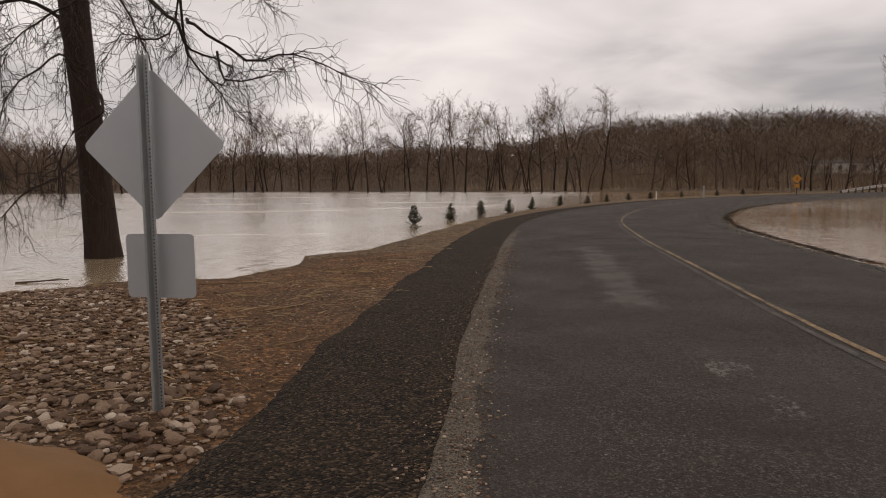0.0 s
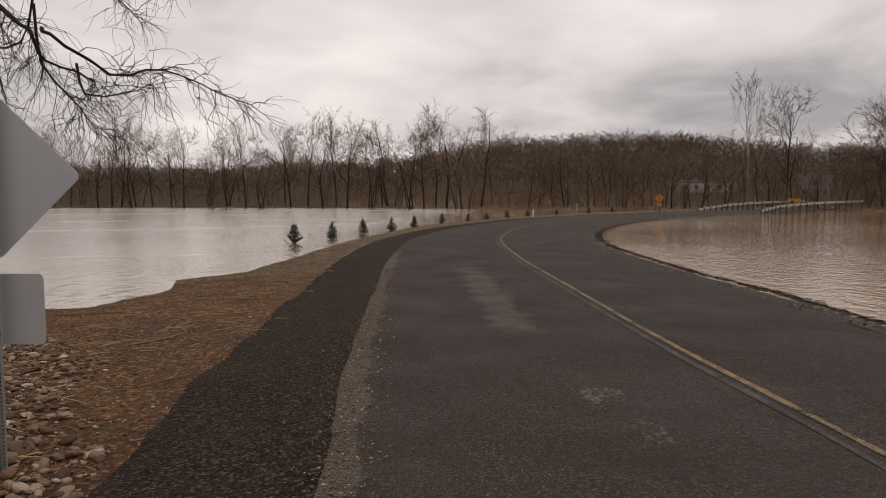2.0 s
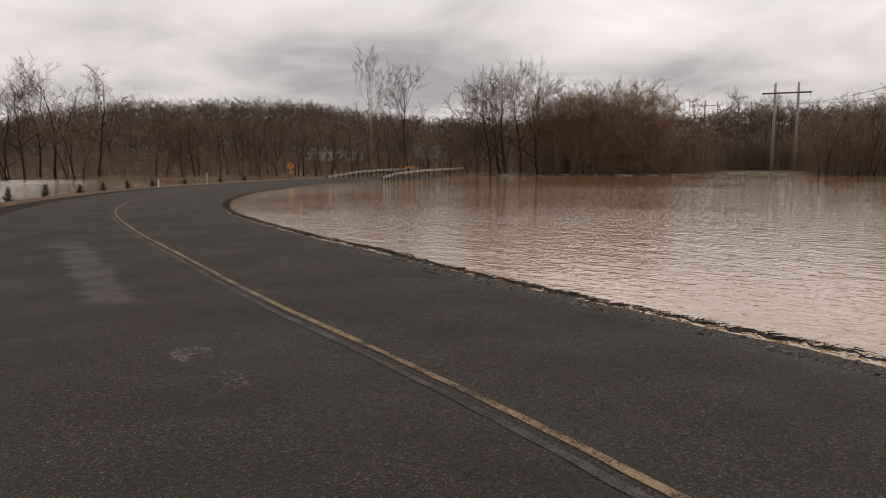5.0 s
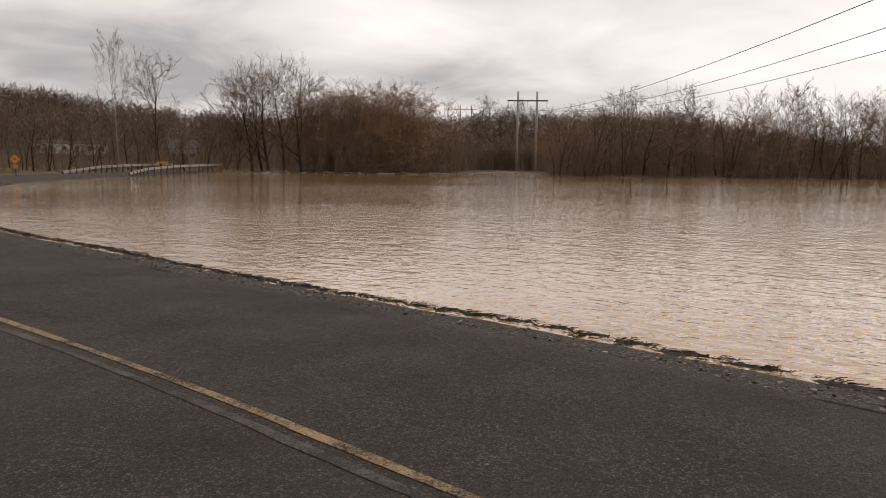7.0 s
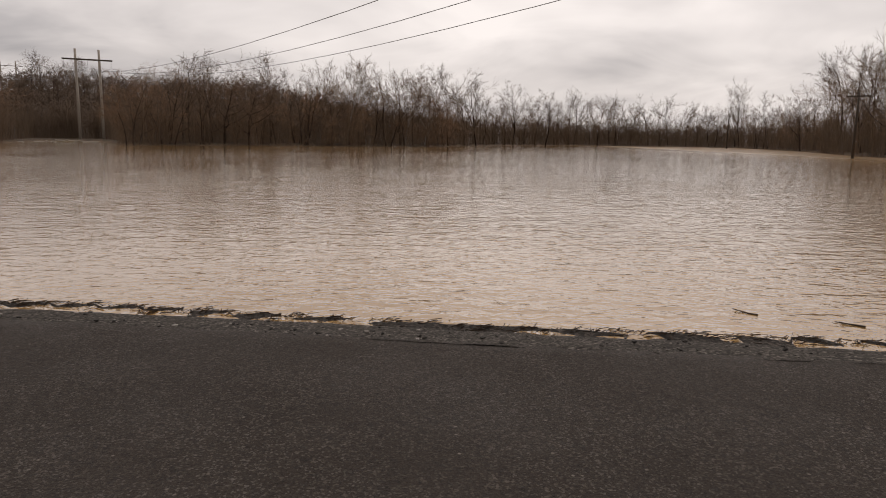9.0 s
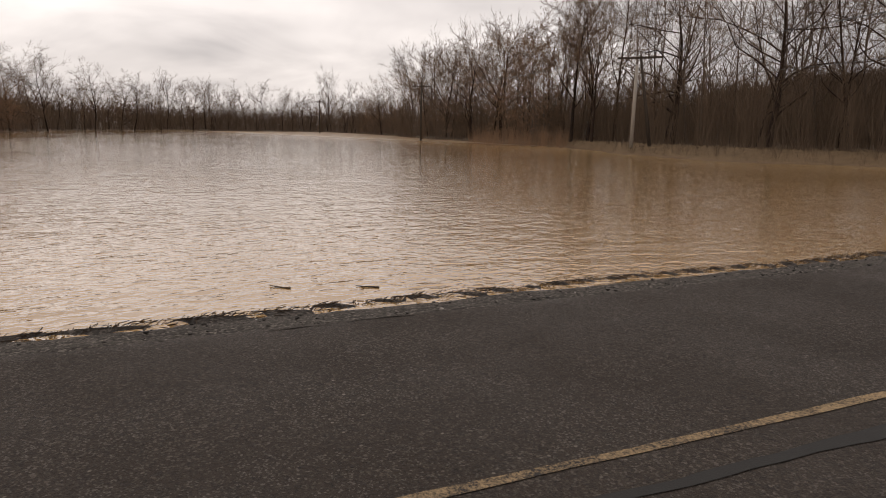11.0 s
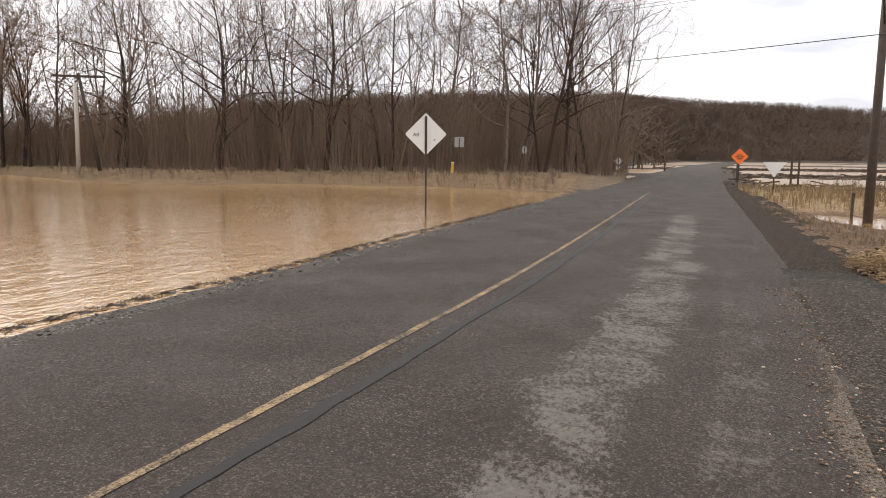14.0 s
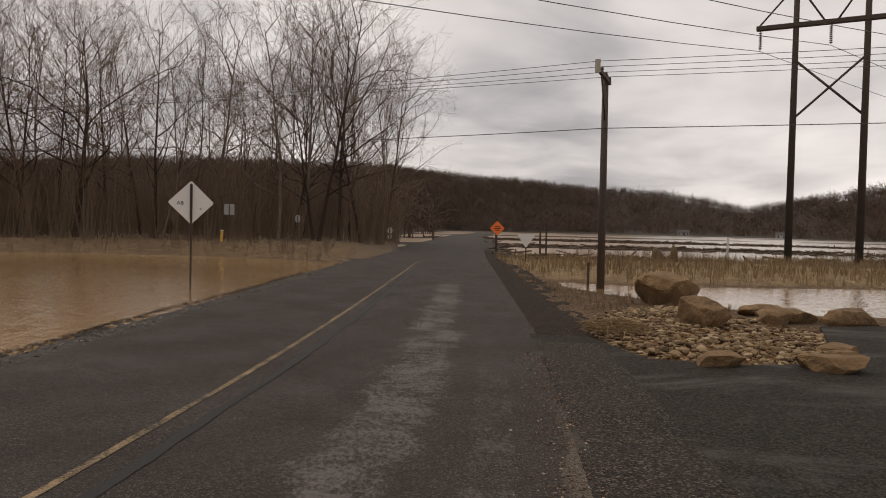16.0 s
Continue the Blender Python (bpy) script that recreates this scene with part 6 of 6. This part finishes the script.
BED = [(-6.6, 3.6), (-7.2, 10.8), (-6.0, 11.4), (-3.6, 11.0), (-2.0, 8.5), (-1.3, 6.4), (-0.75, 5.1), (-0.8, 3.9), (-2.2, 3.2), (-6, 2.8)]
stone_bed("pebble_bed", "rounded brown river pebbles around the sign post", BED, 13000, (0.027, 0.135), lambda x, y, s: s * 6 - np.hypot(x + 1.4, y - 4.6) * 0.45, lambda d: 0 * d, PEBBLES, PEBBLE)
PILE = [(-3.33, -14.5), (-3.18, -12.6), (-3.45, -11.5), (-4.4, -10.95), (-5.2, -10.7), (-6.2, -11.1), (-7.3, -13.1), (-7.6, -15.8), (-6.4, -18.6), (-4.4, -17.0)]
stone_bed("stone_heap", "heap of rounded tan landscaping stones beside the drive", PILE, 3400, (0.06, 0.18), lambda x, y, s: s * 3 - np.hypot(x + 4.6, y + 11.6) * 0.5, lambda d: np.clip(d, 0, 1.2) * 0.10, HEAPS, HEAP_STONE)


def heap_ground():
    """The earth mound under the stones."""
    n = 36
    px, py = np.meshgrid(np.linspace(-8.4, -2.6, n), np.linspace(-19.4, -10.2, n))
    d = inside(px.ravel(), py.ravel(), PILE)
    z = terrain(px.ravel(), py.ravel())[0] - 0.03 + np.clip(d, 0, 1.2) * 0.095 - np.where(d < 0, 0.05, 0)
    i, j = np.meshgrid(np.arange(n - 1), np.arange(n - 1), indexing="ij")
    q = (i * n + j).ravel()
    me = mesh_np("mound", np.stack([px.ravel(), py.ravel(), z], 1), np.stack([q, q + 1, q + n + 1, q + n], 1), SAND, True)
    tagged(new("earth_mound", me), "low earth mound under the stone heap", "mound", kind="structure")


heap_ground()


def boulder(x, y, w, d, h, turn, seed, label, sink=0.12, facet=0.16):
    """A blocky rock with worn facets."""
    r = random.Random(seed)
    bm = bmesh.new()
    bmesh.ops.create_icosphere(bm, subdivisions=4, radius=0.5)
    off = Vector((r.uniform(0, 90), r.uniform(0, 90), r.uniform(0, 90)))
    planes = [(Vector((r.gauss(0, 1), r.gauss(0, 1), r.gauss(0, 0.7))).normalized(), r.uniform(0.29, 0.42)) for _ in range(13)]
    planes.append((Vector((0.1, 0.05, 1)).normalized(), 0.36))
    for v in bm.verts:
        c = v.co.normalized() * 0.56
        for nn, dd in planes:
            over = c.dot(nn) - dd
            if over > 0:
                c -= nn * over
        c *= 1 + 0.09 * noise.noise(c * 2.5 + off) + 0.035 * noise.noise(c * 9 + off)
        v.co = Vector((c.x * w * 1.12, c.y * d * 1.12, c.z * h * 1.22))
    me = bpy.data.meshes.new("boulder")
    bm.to_mesh(me)
    bm.free()
    me.materials.append(BOULDER)
    dz = float(np.clip(inside(np.array([x]), np.array([y]), PILE)[0], 0, 1.2)) * 0.07
    ob = new("boulder", me)
    ob.matrix_basis = pose(x, y, height(x, y) + dz + h * 0.5 - sink * h, 0, 0, turn)
    tagged(ob, label, "boulder", "boulders round the drive")


boulder(-6.95, -19.2, 1.75, 1.25, 1.0, 20, 1, "large dark brown sandstone boulder on the stone heap")
boulder(-5.50, -14.5, 1.0, 0.8, 0.74, -25, 2, "tan weathered sandstone boulder on the stone heap", 0.22)
boulder(-4.1, -11.05, 0.72, 0.5, 0.28, 10, 3, "low brown boulder at the edge of the drive")
boulder(-5.45, -10.65, 0.80, 0.5, 0.32, -15, 4, "low brown boulder at the edge of the drive")
boulder(-7.05, -14.8, 0.85, 0.5, 0.40, 25, 5, "flat tan rock beside the boulders")
boulder(-8.0, -15.9, 1.9, 0.7, 0.38, 28, 6, "long flat stone slab edging the pond", 0.2)
boulder(-9.05, -15.4, 1.25, 0.7, 0.40, 18, 7, "squared stone block edging the pond", 0.15)
boulder(-10.15, -15.0, 1.1, 0.7, 0.40, 24, 8, "squared stone block edging the pond", 0.15)
boulder(-6.5, -12.2, 0.75, 0.6, 0.22, 40, 9, "flat half-buried rock in the stone heap", 0.3)
boulder(-6.1, -11.4, 0.6, 0.35, 0.24, -30, 10, "flat half-buried rock in the stone heap", 0.2)
boulder(-8.3, -17.3, 1.5, 0.6, 0.36, 30, 11, "long flat stone slab edging the pond", 0.2)


def sand_mound():
    n = 26
    cx, cy = -2.12, 3.38
    v, f = [], []
    for i in range(n):
        for j in range(n):
            x, y = -1.3 + 2.6 * i / (n - 1), -1.2 + 2.4 * j / (n - 1)
            q = math.hypot(x / 1.15, y / 1.0)
            h = 0.36 * max(0.0, 1 - q * q) ** 1.2
            v.append((x, y, h + 0.04 * noise.noise(Vector((x * 2.5, y * 2.5, 0))) - 0.08 * (q > 1)))
    for i in range(n - 1):
        for j in range(n - 1):
            a = i * n + j
            f.append((a, a + n, a + n + 1, a + 1))
    ob = new("sand_mound", mesh_of("sand_mound", v, f, SAND, True))
    ob.matrix_basis = pose(cx, cy, height(cx, cy) - 0.02)
    tagged(ob, "low heap of wet brown sand beside the pebbles", "sand heap")


sand_mound()


def stick_unit(seed):
    """A slightly bent stick of length 1 along x."""
    r = random.Random(seed)
    v, f = [], []
    p = branch_path(r, Vector((-0.5, 0, 0)), Vector((1, 0, 0)), 1.0, 2, 0.14, 0.0)
    tube(v, f, p, [0.010, 0.010, 0.004], 3)
    tri_ = [t for q in f for t in ((q[0], q[1], q[2]), (q[0], q[2], q[3]))]
    return np.array([tuple(p) for p in v]), np.array(tri_)


STICKS = [stick_unit(600 + k) for k in range(4)]


def litter(name, x, y, z, length, thick, mat, label, turn=None):
    n = len(x)
    m = np.zeros((n, 4, 4))
    a = nrng.uniform(0, 6.28, n) if turn is None else turn
    m[:, 0, 0], m[:, 1, 0] = np.cos(a) * length, np.sin(a) * length
    m[:, 0, 1], m[:, 1, 1] = -np.sin(a) * thick, np.cos(a) * thick
    m[:, 2, 2], m[:, 3, 3] = thick, 1
    m[:, 2, 0] = nrng.normal(0, 0.08, n) * length
    m[:, 0, 3], m[:, 1, 3], m[:, 2, 3] = x, y, z
    pick = nrng.randint(0, 4, n)
    return stuff_mesh(name, [(STICKS[k][0], STICKS[k][1], m[pick == k]) for k in range(4)], mat, label, "debris")


# wrack line along the drowned edge of the road
pick = np.where((STATION > -30) & (STATION < 60))[0]
i = nrng.choice(pick, 8000)
o = 4.15 + 0.10 * ripple(STATION[i], 0 * STATION[i], 0.9) + 0.06 * ripple(STATION[i], 0 * STATION[i] + 2, 3.0) + nrng.normal(0, 0.055, len(i))
xx, yy = LINE[i, 0] + NORM[i, 0] * o + nrng.normal(0, 0.15, len(i)) * TAN[i, 0], LINE[i, 1] + NORM[i, 1] * o + nrng.normal(0, 0.15, len(i)) * TAN[i, 1]
xx, yy = xx + TAN[i, 0] * nrng.uniform(-0.3, 0.3, len(i)), yy + TAN[i, 1] * nrng.uniform(-0.3, 0.3, len(i))
zz = np.maximum(terrain(xx, yy)[0], WATER) + nrng.uniform(0.002, 0.018, len(i))
litter("wrack_line", xx, yy, zz, nrng.uniform(0.04, 0.20, len(i)), nrng.uniform(0.25, 0.65, len(i)), DEBRIS, "dark line of flood debris and twigs along the waterline",
       np.arctan2(TAN[i, 1], TAN[i, 0]) + nrng.normal(0, 0.5, len(i)))
# coarse wet stones between the asphalt and the water
i = nrng.choice(np.where((STATION > -32) & (STATION < 45))[0], 4000)
o = 2.84 + 1.0 * nrng.uniform(0, 1, len(i)) ** 1.3
ex, ey = LINE[i, 0] + NORM[i, 0] * o + TAN[i, 0] * nrng.uniform(-0.3, 0.3, len(i)), LINE[i, 1] + NORM[i, 1] * o + TAN[i, 1] * nrng.uniform(-0.3, 0.3, len(i))
es = 0.016 * (0.065 / 0.016) ** (nrng.uniform(0, 1, len(i)) ** 2.0)
ez = np.interp(o, [2.80, 2.87, 3.2, 3.55, 3.85, 4.15], [-0.010, -0.018, -0.070, -0.130, -0.195, -0.27]) + es * 0.15
em = poses(ex, ey, ez, nrng.uniform(0, 6.28, len(i)), es, es)
ep = nrng.randint(0, 5, len(i))
stuff_mesh("edge_stones", [(ROUGH[k][0], ROUGH[k][1], em[ep == k]) for k in range(5)], EDGE_STONE, "loose wet grey stones along the drowned road edge", "stones")
# tan grit and flakes washed against the pavement edge
i = nrng.choice(np.where((STATION > -12) & (STATION < 16))[0], 7500)
o = -3.36 + nrng.normal(0, 0.14, len(i)) + 0.05 * ripple(STATION[i], 0 * STATION[i], 1.3)
ex, ey = LINE[i, 0] + NORM[i, 0] * o + TAN[i, 0] * nrng.uniform(-0.3, 0.3, len(i)), LINE[i, 1] + NORM[i, 1] * o + TAN[i, 1] * nrng.uniform(-0.3, 0.3, len(i))
es = 0.009 * (0.034 / 0.009) ** (nrng.uniform(0, 1, len(i)) ** 2.0)
em = poses(ex, ey, crown_z(o) + es * 0.2, nrng.uniform(0, 6.28, len(i)), es, es)
ep = nrng.randint(0, 5, len(i))
stuff_mesh("edge_grit", [(ROUGH[k][0], ROUGH[k][1], em[ep == k]) for k in range(5)], PEBBLE, "tan grit washed along the pavement edge", "grit")
# straw and twigs on the dirt bank
xx, yy = nrng.uniform(-6, 3, 9000), nrng.uniform(3.5, 30, 9000)
zz, w_ = terrain(xx, yy)
ok = (w_["sd"] > 0.05) & (w_["off"] < -4.55) & ((w_["off"] < -4.9) | (nrng.uniform(0, 1, len(xx)) < 0.4)) & (nrng.uniform(0, 1, len(xx)) < smooth(0.55 + ripple(xx, yy, 0.9, 1.3)))
xx, yy, zz = xx[ok], yy[ok], zz[ok]
litter("straw_litter", xx, yy, zz + 0.012, 0.06 + 0.6 * nrng.uniform(0, 1, len(xx)) ** 2.5, nrng.uniform(0.25, 0.7, len(xx)), STRAW, "scattered dead straw and twigs on the dirt bank", 0.35 + nrng.normal(0, 0.6, len(xx)))
# coarse grit and clods on the bare dirt between the pebbles and the shoulder
gx, gy = nrng.uniform(-5, 4, 14000), nrng.uniform(3.0, 26, 14000)
gz, w_ = terrain(gx, gy)
ok = (w_["sd"] > 0.1) & (w_["off"] < -4.7) & (nrng.uniform(0, 1, len(gx)) < 1.2 - gy / 28)
gx, gy, gz = gx[ok][:6500], gy[ok][:6500], gz[ok][:6500]
gs = 0.012 * (0.05 / 0.012) ** (nrng.uniform(0, 1, len(gx)) ** 1.8)
gm = poses(gx, gy, gz + gs * 0.2, nrng.uniform(0, 6.28, len(gx)), gs, gs)
gp = nrng.randint(0, 5, len(gx))
stuff_mesh("bank_grit", [(ROUGH[k][0], ROUGH[k][1], gm[gp == k]) for k in range(5)], PEBBLE, "small brown clods and grit on the dirt bank", "grit")
# tangle along the ridges of the drowned field
xx, yy = nrng.uniform(-95, -8, 8500), nrng.uniform(-150, -46, 8500)
zz, w_ = terrain(xx, yy)
ok = (zz > WATER - 0.06) & (np.abs(w_["off"]) > 5)
xx, yy, zz = xx[ok], yy[ok], zz[ok]
litter("drift_wood", xx, yy, zz + 0.12, nrng.uniform(0.6, 3.5, len(xx)), nrng.uniform(3, 9, len(xx)), DEBRIS, "tangled drift branches on the drowned field", None)
# silt crumbs on the gravel shoulder edge of the heap: tan straw clump
a_, q_ = nrng.uniform(0, 6.28, 420), np.sqrt(nrng.uniform(0, 1, 420))
xx, yy = -3.75 + 0.55 * q_ * np.cos(a_), -14.0 + 0.7 * q_ * np.sin(a_)
litter("straw_clump", xx, yy, terrain(xx, yy)[0] + 0.10 + 0.16 * (1 - q_) + nrng.uniform(0, 0.05, 420), nrng.uniform(0.15, 0.5, 420), nrng.uniform(0.3, 0.7, 420), REED, "flattened clump of straw-coloured grass beside the stones", None)


# bleached logs stranded along the thicket's shore
la = nrng.uniform(46, 67, 70)
lr = np.interp(la, SHORE_AZ, SHORE_R) + nrng.uniform(-2.5, 1.5, 70)
xx, yy = EYE_X + lr * np.sin(np.radians(la)), EYE_Y + lr * np.cos(np.radians(la))
litter("stranded_logs", xx, yy, np.maximum(terrain(xx, yy)[0], WATER) + 0.10, nrng.uniform(2, 7, 70), nrng.uniform(5, 13, 70), RAIL_WOOD, "bleached logs stranded along the thicket's shore", radians(-40) + nrng.normal(0, 0.4, 70))


def stick(x, y, length, turn, radius, label, mat=STRAW, z=None):
    r = random.Random(int(x * 99 + y * 7))
    t = thing("fallen_stick", pose(x, y, (max(height(x, y), WATER) if z is None else z) + radius * 0.7, 0, 0, turn), label, "stick")
    p = branch_path(r, Vector((-length / 2, 0, 0)), Vector((1, 0, 0)), length, 7, 0.10, 0.0)
    for q in p:
        q.z = abs(q.z) * 0.15
    part("stem", rod(p, [radius * (1 - 0.08 * k) for k in range(8)], 6), mat, t)
    q, e = on_path(p, 0.6)
    part("side_twig", rod([q, q + Vector((0.25 * length, 0.12 * length, 0.02))], [radius * 0.6, radius * 0.25], 5), mat, t)


for x, y, ln, tn in ((-2.4, 11.6, 1.5, 8), (-1.1, 9.0, 0.9, 35), (-1.6, 7.6, 0.8, 20), (-0.75, 7.0, 0.5, 30), (-0.6, 10.9, 0.9, 5), (-1.9, 9.9, 0.7, -20), (-3.6, 7.2, 0.8, -35), (-0.3, 12.6, 1.1, 12), (0.2, 14.4, 1.0, 8), (-0.9, 13.2, 0.9, 25)):
    stick(x, y, ln, tn, 0.012, "pale dead stick lying on the dirt bank")
stick(7.4, -5.75, 0.28, 60, 0.010, "dark stick floating at the waterline", DEBRIS)
stick(7.9, -4.9, 0.3, 40, 0.010, "dark stick floating at the waterline", DEBRIS)
stick(-6.2, 12.6, 0.9, 20, 0.02, "dark stick lying in the shallows", DEBRIS)
for x, y, h_ in ((-15.0, -40.6, 0.75), (-16.2, -40.9, 0.85), (-15.6, -41.4, 0.55)):
    r = random.Random(int(-x * 10))
    t = thing("broken_stump", pose(x, y, height(x, y) - 0.1), "broken splintered tree stump in the marsh grass", "stump")
    part("stump", rod([(0, 0, 0), (0.02, 0, h_ * 0.6), (0.06, 0.03, h_), (0.10, 0.05, h_ + 0.25)], [0.26, 0.22, 0.18, 0.03], 9), STUMP_WOOD, t)
print("trees", TREE_COUNT[0], "objects", len(bpy.data.objects))
